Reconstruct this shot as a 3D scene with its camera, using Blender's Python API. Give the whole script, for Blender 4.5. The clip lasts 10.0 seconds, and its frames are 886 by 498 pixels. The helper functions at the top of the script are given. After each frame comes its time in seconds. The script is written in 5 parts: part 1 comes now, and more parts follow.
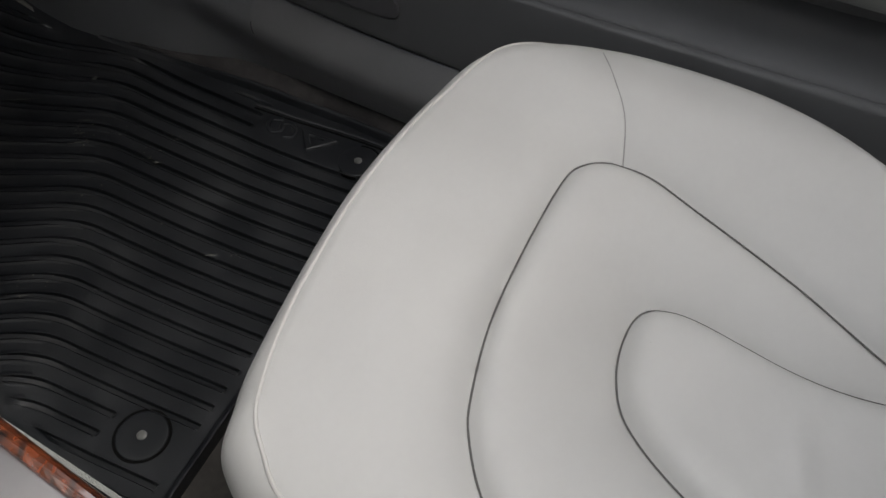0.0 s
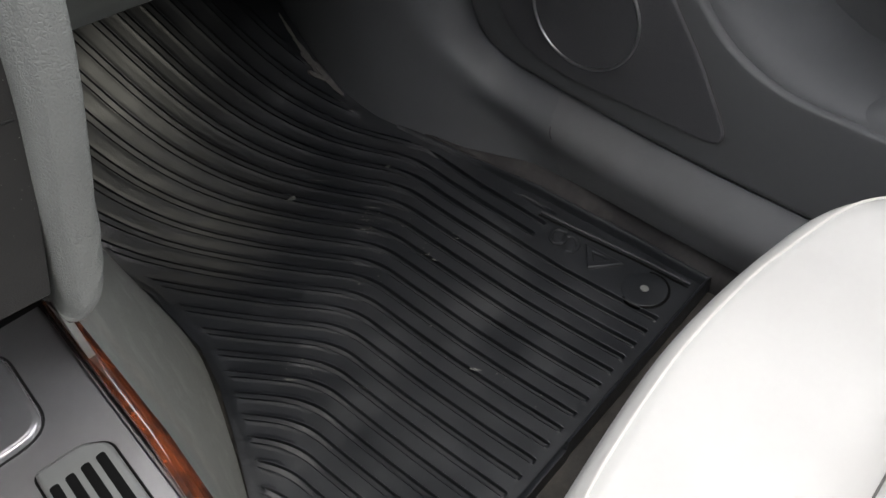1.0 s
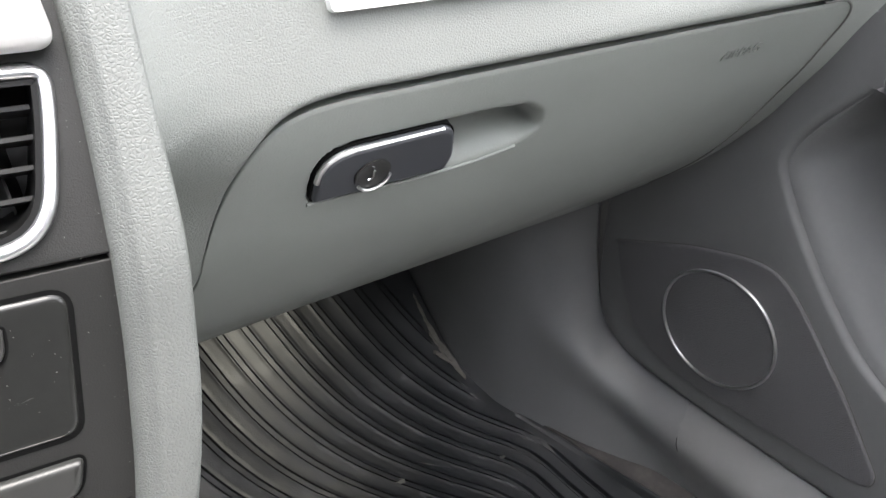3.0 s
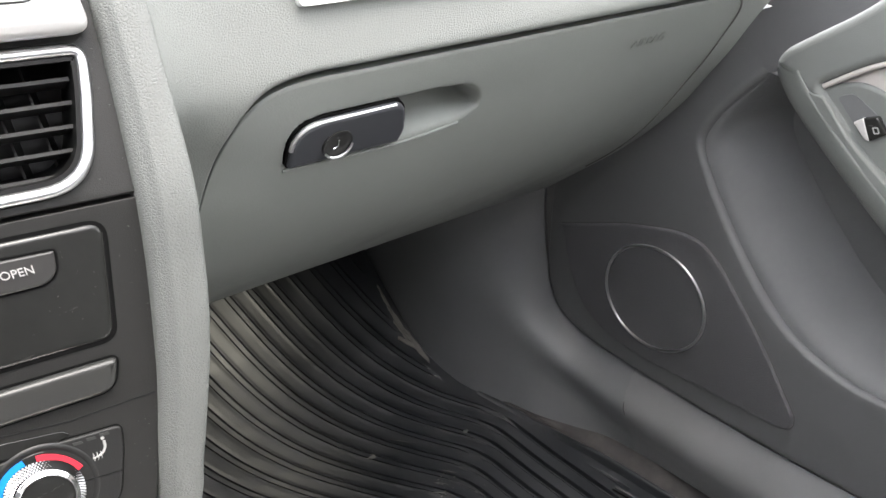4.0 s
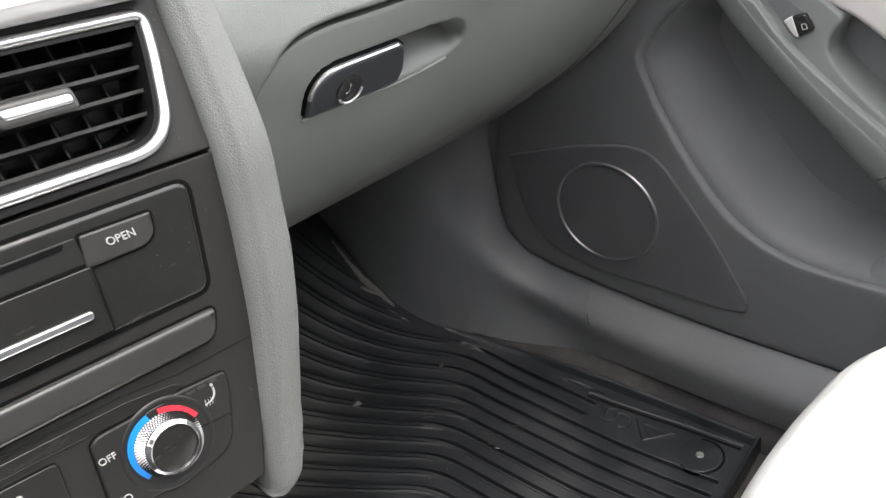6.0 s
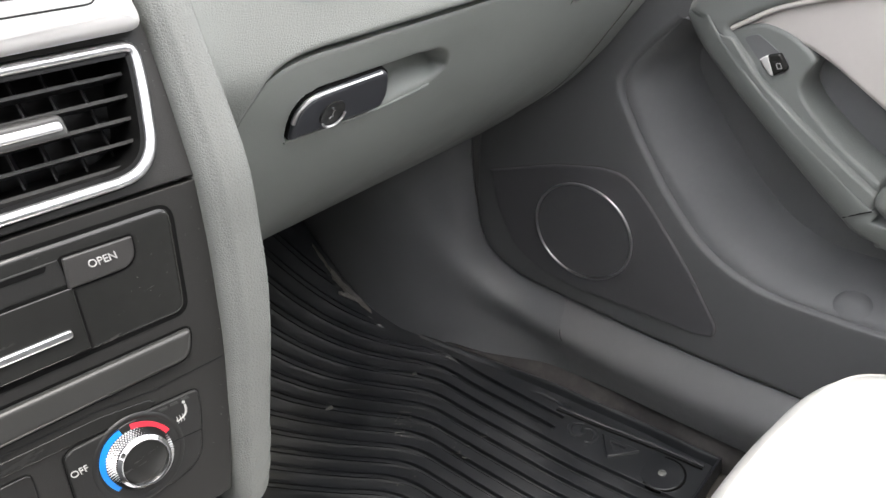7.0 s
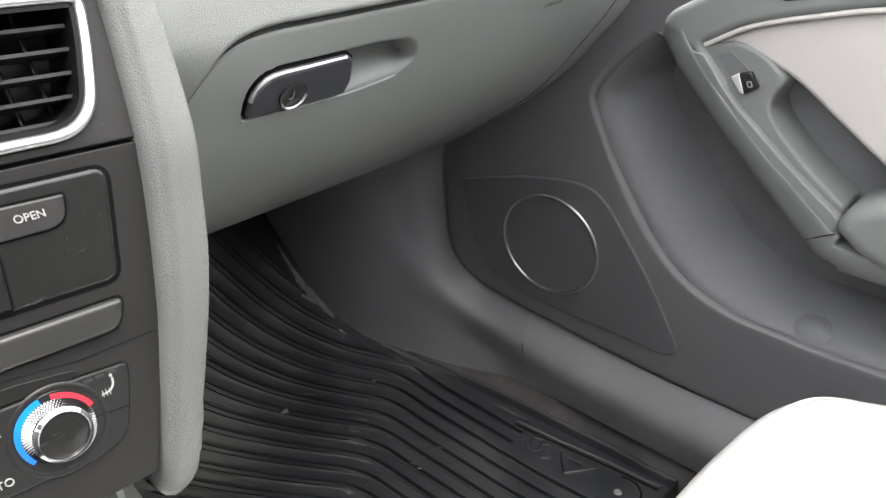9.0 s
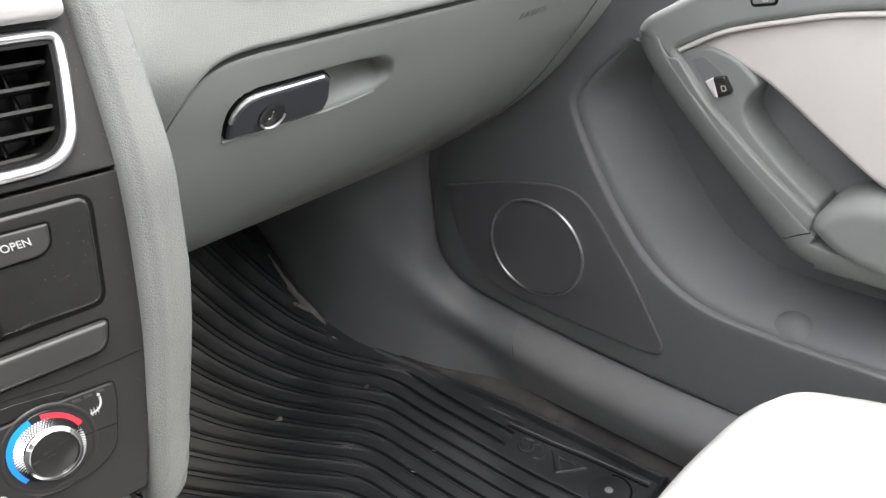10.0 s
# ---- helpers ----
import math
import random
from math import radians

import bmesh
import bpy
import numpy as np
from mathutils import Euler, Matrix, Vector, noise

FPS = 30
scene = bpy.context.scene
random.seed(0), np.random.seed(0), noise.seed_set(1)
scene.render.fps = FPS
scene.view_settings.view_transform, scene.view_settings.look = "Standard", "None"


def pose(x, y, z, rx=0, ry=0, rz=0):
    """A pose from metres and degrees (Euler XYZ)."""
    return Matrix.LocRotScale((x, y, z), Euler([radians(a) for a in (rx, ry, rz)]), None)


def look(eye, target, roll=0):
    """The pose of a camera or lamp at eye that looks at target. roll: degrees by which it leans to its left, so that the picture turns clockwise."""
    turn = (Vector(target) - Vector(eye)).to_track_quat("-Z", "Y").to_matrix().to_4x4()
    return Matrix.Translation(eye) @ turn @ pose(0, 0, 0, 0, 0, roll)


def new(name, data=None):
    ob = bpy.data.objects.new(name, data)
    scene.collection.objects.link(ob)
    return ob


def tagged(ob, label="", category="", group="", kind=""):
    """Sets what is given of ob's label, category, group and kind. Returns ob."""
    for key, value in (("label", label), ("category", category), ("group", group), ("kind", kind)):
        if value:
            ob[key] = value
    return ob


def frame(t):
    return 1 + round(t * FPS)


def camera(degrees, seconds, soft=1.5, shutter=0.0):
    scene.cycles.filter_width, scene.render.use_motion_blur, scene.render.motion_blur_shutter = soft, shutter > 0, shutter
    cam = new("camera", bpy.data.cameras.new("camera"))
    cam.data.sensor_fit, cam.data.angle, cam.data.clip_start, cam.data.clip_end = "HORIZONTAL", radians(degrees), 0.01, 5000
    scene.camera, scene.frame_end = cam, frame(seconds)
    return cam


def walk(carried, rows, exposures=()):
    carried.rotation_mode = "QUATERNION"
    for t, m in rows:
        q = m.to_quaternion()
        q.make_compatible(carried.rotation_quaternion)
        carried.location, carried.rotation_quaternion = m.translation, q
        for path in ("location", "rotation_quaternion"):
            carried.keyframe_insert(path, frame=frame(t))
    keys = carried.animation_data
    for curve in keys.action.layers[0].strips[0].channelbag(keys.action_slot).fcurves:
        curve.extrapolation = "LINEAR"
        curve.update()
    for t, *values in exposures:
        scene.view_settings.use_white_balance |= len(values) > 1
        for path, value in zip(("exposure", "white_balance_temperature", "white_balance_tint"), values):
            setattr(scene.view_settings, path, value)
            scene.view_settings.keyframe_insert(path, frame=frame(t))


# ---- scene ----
from mathutils.geometry import tessellate_polygon

# camera: hand-held, over the centre console, from the passenger seat up to the dashboard
cam = camera(58.75, 10.0)
PATH = [
    (0, (-0.6242, -0.4950, 0.7791), (-0.0813, -0.1822, -0.0003), -0.07),
    (0.4, (-0.6278, -0.4342, 0.7588), (-0.1380, -0.0069, -0.0011), -3.23),
    (0.5, (-0.6214, -0.4224, 0.7539), (-0.1422, 0.0232, -0.0024), -3.81),
    (1, (-0.5895, -0.3723, 0.7545), (-0.1585, 0.1985, 0.0557), -8.30),
    (1.5, (-0.5714, -0.3286, 0.7461), (-0.1456, 0.3376, 0.1338), -7.91),
    (2, (-0.5528, -0.3092, 0.7600), (-0.1507, 0.4438, 0.2392), -8.43),
    (2.5, (-0.5548, -0.3223, 0.7889), (-0.1189, 0.4516, 0.3295), -6.70),
    (3, (-0.5557, -0.3421, 0.8028), (-0.1158, 0.4424, 0.3657), -7.17),
    (3.2, (-0.5597, -0.3606, 0.8023), (-0.1039, 0.4178, 0.3706), -7.03),
    (4.3, (-0.6231, -0.4281, 0.8043), (-0.1286, 0.3293, 0.3779), -8.71),
    (4.5, (-0.6369, -0.4250, 0.8135), (-0.1404, 0.3151, 0.3600), -9.07),
    (5, (-0.6610, -0.4204, 0.8318), (-0.1357, 0.2921, 0.3665), -8.03),
    (5.5, (-0.6708, -0.4081, 0.8243), (-0.1300, 0.2824, 0.3441), -8.31),
    (6, (-0.6867, -0.3975, 0.8150), (-0.1327, 0.2722, 0.3204), -12.57),
    (6.2, (-0.6724, -0.4018, 0.8237), (-0.0906, 0.2379, 0.3214), -11.20),
    (7.3, (-0.6863, -0.4134, 0.8449), (-0.1184, 0.2423, 0.3473), -8.54),
    (7.5, (-0.6827, -0.4188, 0.8515), (-0.1012, 0.2306, 0.3615), -8.00),
    (8, (-0.6800, -0.4252, 0.8296), (-0.0913, 0.2194, 0.3418), -6.77),
    (8.5, (-0.6665, -0.4232, 0.8137), (-0.0754, 0.2235, 0.3317), -6.08),
    (9, (-0.6752, -0.4154, 0.8132), (-0.0742, 0.2234, 0.3327), -5.08),
    (9.5, (-0.6817, -0.4159, 0.8207), (-0.0720, 0.2143, 0.3400), -4.69),
    (10, (-0.6727, -0.4325, 0.8268), (-0.0691, 0.2035, 0.3459), -6.40),
]
EXPOSURE = [(0.0, 0.45, 6500, 10), (0.5, 0.65, 6500, 10), (0.8, 1.0, 6500, 10), (1.1, 1.74, 6300, 10), (1.5, 3.1, 6130, 10), (2.0, 3.45, 6130, 10), (2.5, 3.2, 6150, 10), (3.0, 2.55, 6400, 10), (3.2, 2.5, 6500, 10), (4.3, 2.45, 6500, 10), (5.5, 2.38, 6500, 10), (6.0, 2.14, 6500, 10), (7.5, 2.18, 6500, 10), (8.5, 2.35, 6500, 10), (10.0, 2.38, 6500, 10)]
walk(cam, [(t, look(eye, target, roll)) for t, eye, target, roll in PATH], EXPOSURE)

# ---- light: bright overcast day through the windscreen, the passenger window and an added roof opening ----
world = bpy.data.worlds.new("sky")
scene.world = world
world.use_nodes = True
wn = world.node_tree
sky = wn.nodes.new("ShaderNodeTexSky")
sky.sky_type = "NISHITA"
sky.sun_disc = False
sky.sun_elevation = radians(68)
sky.sun_rotation = radians(175)
sky.air_density, sky.dust_density = 1.0, 4.0
bg = wn.nodes["Background"]
bg.inputs["Strength"].default_value = 0.15
soft_white = wn.nodes.new("ShaderNodeMix")
soft_white.data_type = "RGBA"
soft_white.inputs["Factor"].default_value = 0.7
wn.links.new(sky.outputs[0], soft_white.inputs["A"])
soft_white.inputs["B"].default_value = (9.2, 9.1, 9.0, 1)
wn.links.new(soft_white.outputs["Result"], bg.inputs["Color"])
sun_data = bpy.data.lights.new("sun", "SUN")
sun_data.energy, sun_data.angle, sun_data.color = 0.5, radians(25), (1.0, 0.96, 0.9)
sun = new("sun", sun_data)
sun.matrix_world = look((0.1, -1.3, 5), (-0.25, 0.7, 0))


# ---- materials ----
def mat(name, color, rough=0.5, metal=0.0, grain=0.0, scale=900.0, mottled=0.12, coat=0.0, spec=0.5, voro=False, stain=None, amount=0.0, stain_scale=9.0, rough_var=0.08):
    """A surface with two scales of variation, a fine relief and, if wanted, stains."""
    m = bpy.data.materials.new(name)
    m.use_nodes = True
    nt = m.node_tree
    n, l = nt.nodes, nt.links
    b = n["Principled BSDF"]
    b.inputs["Roughness"].default_value = rough
    b.inputs["Metallic"].default_value = metal
    b.inputs["Coat Weight"].default_value = coat
    b.inputs["Coat Roughness"].default_value = 0.06
    b.inputs["Specular IOR Level"].default_value = spec
    co = n.new("ShaderNodeTexCoord")
    big = n.new("ShaderNodeTexNoise")
    big.inputs["Scale"].default_value = 14.0
    big.inputs["Detail"].default_value = 5.0
    l.new(co.outputs["Object"], big.inputs["Vector"])
    fine = n.new("ShaderNodeTexNoise")
    fine.inputs["Scale"].default_value = 160.0
    fine.inputs["Detail"].default_value = 3.0
    l.new(co.outputs["Object"], fine.inputs["Vector"])
    add = n.new("ShaderNodeMath")
    add.operation = "MULTIPLY_ADD"
    add.inputs[1].default_value = 0.35
    l.new(fine.outputs[0], add.inputs[0])
    l.new(big.outputs[0], add.inputs[2])
    ramp = n.new("ShaderNodeMapRange")
    ramp.inputs["From Min"].default_value, ramp.inputs["From Max"].default_value = 0.35, 1.0
    ramp.inputs["To Min"].default_value, ramp.inputs["To Max"].default_value = 1 - mottled, 1 + mottled
    l.new(add.outputs[0], ramp.inputs["Value"])
    tone = n.new("ShaderNodeMix")
    tone.data_type, tone.blend_type = "RGBA", "MULTIPLY"
    tone.inputs["Factor"].default_value = 1.0
    tone.inputs["A"].default_value = (*color, 1)
    l.new(ramp.outputs[0], tone.inputs["B"])
    out = tone.outputs["Result"]
    if stain:
        blot = n.new("ShaderNodeTexNoise")
        blot.inputs["Scale"].default_value = stain_scale
        blot.inputs["Detail"].default_value = 7.0
        blot.inputs["Roughness"].default_value = 0.65
        l.new(co.outputs["Object"], blot.inputs["Vector"])
        br = n.new("ShaderNodeMapRange")
        br.inputs["From Min"].default_value, br.inputs["From Max"].default_value = 0.5, 0.72
        br.inputs["To Max"].default_value = amount
        l.new(blot.outputs[0], br.inputs["Value"])
        mixed = n.new("ShaderNodeMix")
        mixed.data_type = "RGBA"
        l.new(br.outputs[0], mixed.inputs["Factor"])
        l.new(out, mixed.inputs["A"])
        mixed.inputs["B"].default_value = (*stain, 1)
        out = mixed.outputs["Result"]
    l.new(out, b.inputs["Base Color"])
    rr = n.new("ShaderNodeMapRange")
    rr.inputs["From Min"].default_value, rr.inputs["From Max"].default_value = 0.3, 0.7
    lo, hi = max(0.02, rough - rough_var), min(1, rough + rough_var)
    rr.inputs["To Min"].default_value, rr.inputs["To Max"].default_value = (max(lo, 0.285), hi) if rough >= 0.28 else (lo, min(hi, 0.265))
    l.new(big.outputs[0], rr.inputs["Value"])
    l.new(rr.outputs[0], b.inputs["Roughness"])
    if grain:
        if voro:
            g = n.new("ShaderNodeTexVoronoi")
            g.feature = "DISTANCE_TO_EDGE"
            g.inputs["Scale"].default_value = scale
            gs = n.new("ShaderNodeMapRange")
            gs.inputs["From Max"].default_value = 0.25
            l.new(g.outputs[0], gs.inputs["Value"])
            gout = gs.outputs[0]
        else:
            g = n.new("ShaderNodeTexNoise")
            g.inputs["Scale"].default_value = scale
            g.inputs["Detail"].default_value = 3.0
            gout = g.outputs[0]
        l.new(co.outputs["Object"], g.inputs["Vector"])
        bump = n.new("ShaderNodeBump")
        bump.inputs["Strength"].default_value = grain
        bump.inputs["Distance"].default_value = 0.0006
        l.new(gout, bump.inputs["Height"])
        l.new(bump.outputs[0], b.inputs["Normal"])
    return m


def wood_mat():
    m = mat("burl wood", (0.2, 0.05, 0.018), 0.25, coat=1.0)
    nt = m.node_tree
    n, l = nt.nodes, nt.links
    b = n["Principled BSDF"]
    b.inputs["Coat IOR"].default_value = 2.4
    co = n.new("ShaderNodeTexCoord")
    warp = n.new("ShaderNodeTexNoise")
    warp.inputs["Scale"].default_value = 55
    warp.inputs["Detail"].default_value = 4
    warp.inputs["Distortion"].default_value = 2.2
    l.new(co.outputs["Object"], warp.inputs["Vector"])
    cr = n.new("ShaderNodeValToRGB")
    cr.color_ramp.elements[0].position, cr.color_ramp.elements[0].color = 0.34, (0.016, 0.005, 0.003, 1)
    cr.color_ramp.elements[1].position, cr.color_ramp.elements[1].color = 0.66, (0.22, 0.050, 0.015, 1)
    l.new(warp.outputs[0], cr.inputs[0])
    l.new(cr.outputs[0], b.inputs["Base Color"])
    return m


def gloss_mat():
    """Piano black: a slightly wavy polish with wiped smears."""
    m = mat("piano black", (0.018, 0.018, 0.017), 0.09, mottled=0.2, rough_var=0.03)
    n, l = m.node_tree.nodes, m.node_tree.links
    b = n["Principled BSDF"]
    co = n.new("ShaderNodeTexCoord")
    wave = n.new("ShaderNodeTexNoise")
    wave.inputs["Scale"].default_value = 38
    wave.inputs["Detail"].default_value = 1
    l.new(co.outputs["Object"], wave.inputs["Vector"])
    bump = n.new("ShaderNodeBump")
    bump.inputs["Strength"].default_value = 0.35
    bump.inputs["Distance"].default_value = 0.002
    l.new(wave.outputs[0], bump.inputs["Height"])
    l.new(bump.outputs[0], b.inputs["Normal"])
    squash = n.new("ShaderNodeMapping")
    squash.inputs["Rotation"].default_value = (0.5, 0.9, 0.3)
    squash.inputs["Scale"].default_value = (30, 30, 160)
    l.new(co.outputs["Object"], squash.inputs["Vector"])
    smear = n.new("ShaderNodeTexNoise")
    smear.inputs["Scale"].default_value = 1
    smear.inputs["Detail"].default_value = 6
    smear.inputs["Roughness"].default_value = 0.7
    l.new(squash.outputs[0], smear.inputs["Vector"])
    r = n.new("ShaderNodeMapRange")
    r.inputs["From Min"].default_value, r.inputs["From Max"].default_value = 0.42, 0.72
    r.inputs["To Min"].default_value, r.inputs["To Max"].default_value = 0.06, 0.34
    l.new(smear.outputs[0], r.inputs["Value"])
    l.new(r.outputs[0], b.inputs["Roughness"])
    return m


# power of the lamp added over the toe of the mat
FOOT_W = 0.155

LEATHER = mat("light grey leather", (0.55, 0.548, 0.532), 0.48, grain=0.25, scale=1100, voro=True, mottled=0.04, stain=(0.45, 0.43, 0.40), amount=0.12, stain_scale=5)

SEAM_GREY = mat("grey stitched seam", (0.30, 0.295, 0.285), 0.8, mottled=0.15)
THREAD = mat("dark seam", (0.10, 0.097, 0.093), 0.8, mottled=0.2)
WELT = mat("pale welt", (0.57, 0.56, 0.535), 0.5, mottled=0.05)
DASH = mat("grained grey dash", (0.176, 0.184, 0.174), 0.5, grain=0.36, scale=620, voro=True, mottled=0.05)
PILLAR = mat("grey pillar padding", (0.138, 0.144, 0.136), 0.5, grain=0.36, scale=620, voro=True, mottled=0.06)
DASH_SMOOTH = mat("grey dash", (0.200, 0.210, 0.199), 0.5, grain=0.35, scale=900, mottled=0.05)
CHARCOAL = mat("charcoal door plastic", (0.132, 0.134, 0.137), 0.42, grain=0.35, scale=900, voro=True, mottled=0.08)
GRILLE = mat("perforated charcoal", (0.106, 0.105, 0.111), 0.48, grain=0.9, scale=520, voro=True, mottled=0.08)
DOOR_GREY = mat("grey door plastic", (0.170, 0.178, 0.171), 0.45, grain=0.35, scale=800, voro=True, mottled=0.05)
INSERT = mat("pale door leather", (0.475, 0.445, 0.425), 0.55, grain=0.3, scale=900, voro=True, mottled=0.04)
SILL = mat("charcoal sill plastic", (0.154, 0.155, 0.160), 0.30, grain=0.3, scale=900, voro=True, mottled=0.08, spec=0.8)
# same plastic as the sill, its colour lowered for the shade in the footwell
SILL_SHADED = mat("sill plastic darkened for shade", (0.134, 0.137, 0.144), 0.31, grain=0.3, scale=900, voro=True, mottled=0.08, spec=0.8)
RUBBER = mat("black rubber", (0.0122, 0.0140, 0.0172), 0.31, grain=0.4, scale=500, mottled=0.25, spec=1.0, stain=(0.07, 0.074, 0.079), amount=0.13, stain_scale=14, rough_var=0.12)
CARPET = mat("dark carpet", (0.060, 0.057, 0.053), 0.95, grain=1.0, scale=1500, mottled=0.35, stain=(0.16, 0.145, 0.12), amount=0.55, stain_scale=18, spec=0.2)
DUSTY = mat("dusty carpet", (0.058, 0.055, 0.055), 0.95, grain=1.0, scale=1500, mottled=0.3, stain=(0.12, 0.113, 0.105), amount=0.5, stain_scale=22, spec=0.2)
FRAY = mat("frayed fibres", (0.21, 0.20, 0.185), 0.95, grain=1.0, scale=1500, mottled=0.4, spec=0.2)
TUNNEL = mat("grey green vinyl", (0.28, 0.29, 0.265), 0.6, grain=0.5, scale=700, voro=True, mottled=0.12, stain=(0.44, 0.45, 0.42), amount=0.5, stain_scale=26)
SATIN = mat("satin black plastic", (0.019, 0.019, 0.0185), 0.38, grain=0.2, scale=1200, mottled=0.1, spec=0.35)
STACK = mat("soft black plastic", (0.0220, 0.0217, 0.0208), 0.40, grain=0.25, scale=1500, mottled=0.12, spec=0.3)
GLOSS = gloss_mat()
BUTTON = mat("grey black button", (0.035, 0.034, 0.033), 0.35, mottled=0.08)
VENT = mat("vent black", (0.006, 0.006, 0.006), 0.45, mottled=0.15, spec=0.2)
SLAT = mat("vent slat", (0.044, 0.044, 0.043), 0.34, mottled=0.12, spec=0.45)
VANE = mat("vent vane", (0.032, 0.032, 0.032), 0.4, mottled=0.15, spec=0.3)
CHROME = mat("chrome", (0.78, 0.78, 0.78), 0.1, 1.0, mottled=0.03, rough_var=0.03)
SILVER = mat("satin silver", (0.66, 0.66, 0.67), 0.33, 1.0, mottled=0.04)
KNURL = mat("bright knurled metal", (0.62, 0.62, 0.62), 0.30, 0.6, mottled=0.03)
LOCK = mat("grey switch plastic", (0.16, 0.165, 0.16), 0.35, mottled=0.06)
ALLOY = mat("painted aluminium", (0.66, 0.65, 0.64), 0.35, 0.35, mottled=0.03)
CONSOLE = mat("graphite satin", (0.54, 0.53, 0.535), 0.23, 0.7, grain=0.08, scale=1500, mottled=0.08, spec=1.0)
FLAP = mat("dark satin flap", (0.036, 0.036, 0.034), 0.28, mottled=0.1)
HOLE = mat("deep black", (0.004, 0.004, 0.004), 0.8, mottled=0.1, spec=0.1)
GUN = mat("gunmetal plastic", (0.055, 0.057, 0.065), 0.32, 0.2, mottled=0.06)
WOOD = wood_mat()
BLUE = mat("blue dial mark", (0.01, 0.22, 0.72), 0.35, mottled=0.03)
RED = mat("red dial mark", (0.62, 0.03, 0.05), 0.35, mottled=0.03)
LAMP_RED = mat("unlit red lens", (0.05, 0.006, 0.007), 0.2, mottled=0.1)
PRINT = mat("white print", (0.40, 0.40, 0.39), 0.5, mottled=0.03)
LABEL = mat("white label", (0.8, 0.8, 0.79), 0.45, mottled=0.03)
LINER = mat("roof lining", (0.55, 0.55, 0.53), 0.9, grain=0.5, scale=900)
DIRT = mat("dried dirt", (0.17, 0.17, 0.16), 0.9, mottled=0.3)
ASPHALT = mat("asphalt", (0.09, 0.09, 0.09), 0.9, mottled=0.2)


# ---- building helpers ----
def thing(name, label, category, kind="", group=""):
    ob = new(name)
    ob.empty_display_size = 0.05
    return tagged(ob, label, category, group, kind)


def link(name, bm, material, parent=None, label="", smooth=True, angle=35):
    """One mesh object from a bmesh, shaded smooth but for sharp edges."""
    bmesh.ops.recalc_face_normals(bm, faces=bm.faces)
    me = bpy.data.meshes.new(name)
    if smooth:
        for f in bm.faces:
            f.smooth = True
        lim = radians(angle)
        for e in bm.edges:
            if len(e.link_faces) == 2 and e.calc_face_angle(0) > lim:
                e.smooth = False
    bm.to_mesh(me)
    bm.free()
    me.materials.append(material)
    ob = new(name, me)
    if parent:
        ob.parent = parent
    return tagged(ob, label)


def part(name, bm, material, parent, label="", smooth=True, angle=35):
    return link(name, bm, material, parent, label, smooth, angle)


def spline(pts, n, closed=False):
    """n points at even steps of length along a smooth curve through pts."""
    p = np.array(pts, float)
    k = len(p)
    if k == 2 and not closed:
        return p[0] + np.linspace(0, 1, n)[:, None] * (p[1] - p[0])
    ext = np.vstack([p[-1], p, p[0], p[1]]) if closed else np.vstack([2 * p[0] - p[1], p, 2 * p[-1] - p[-2]])
    out = []
    for i in range(k if closed else k - 1):
        a, b, c, d = ext[i : i + 4]
        t = np.linspace(0, 1, 16, endpoint=False)[:, None]
        out.append(0.5 * (2 * b + (c - a) * t + (2 * a - 5 * b + 4 * c - d) * t**2 + (3 * b - a - 3 * c + d) * t**3))
    fine = np.vstack(out + [p[:1] if closed else p[-1:]])
    s = np.r_[0, np.cumsum(np.linalg.norm(np.diff(fine, axis=0), axis=1))]
    want = np.linspace(0, s[-1], n + 1)[:-1] if closed else np.linspace(0, s[-1], n)
    return np.stack([np.interp(want, s, fine[:, j]) for j in range(p.shape[1])], 1)


def grid(pts, back=None, wrap=False, skirt=None):
    """A bmesh over an array of rows of points; back: offset of a second skin, joined round the rim."""
    pts = np.asarray(pts, float)
    nu, nv = pts.shape[:2]
    bm = bmesh.new()
    front = [[bm.verts.new(pts[i, j]) for j in range(nv)] for i in range(nu)]
    cols = nv if wrap else nv - 1
    for i in range(nu - 1):
        for j in range(cols):
            bm.faces.new((front[i][j], front[i][(j + 1) % nv], front[i + 1][(j + 1) % nv], front[i + 1][j]))
    if skirt is not None:
        rim = [(i, 0) for i in range(nu)] + [(nu - 1, j) for j in range(1, nv)] + [(i, nv - 1) for i in range(nu - 2, -1, -1)] + [(0, j) for j in range(nv - 2, 0, -1)]
        down = [bm.verts.new(pts[i, j] + np.asarray(skirt, float)) for i, j in rim]
        for k in range(len(rim)):
            a, b = rim[k], rim[(k + 1) % len(rim)]
            bm.faces.new((front[a[0]][a[1]], down[k], down[(k + 1) % len(rim)], front[b[0]][b[1]]))
    if back is not None:
        off = np.asarray(back, float)
        rear = [[bm.verts.new(pts[i, j] + off) for j in range(nv)] for i in range(nu)]
        for i in range(nu - 1):
            for j in range(nv - 1):
                bm.faces.new((rear[i][j], rear[i + 1][j], rear[i + 1][j + 1], rear[i][j + 1]))
        rim = [(i, 0) for i in range(nu)] + [(nu - 1, j) for j in range(1, nv)] + [(i, nv - 1) for i in range(nu - 2, -1, -1)] + [(0, j) for j in range(nv - 2, 0, -1)]
        for a, b in zip(rim, rim[1:] + rim[:1]):
            bm.faces.new((front[a[0]][a[1]], rear[a[0]][a[1]], rear[b[0]][b[1]], front[b[0]][b[1]]))
    return bm


def loft(sections, nu, nv, back=None):
    """A skin through sections, each a list of points, smooth both ways."""
    rows = np.array([spline(s, nv) for s in sections])
    pts = np.stack([spline(rows[:, j], nu) for j in range(nv)], 1)
    return grid(pts, back)


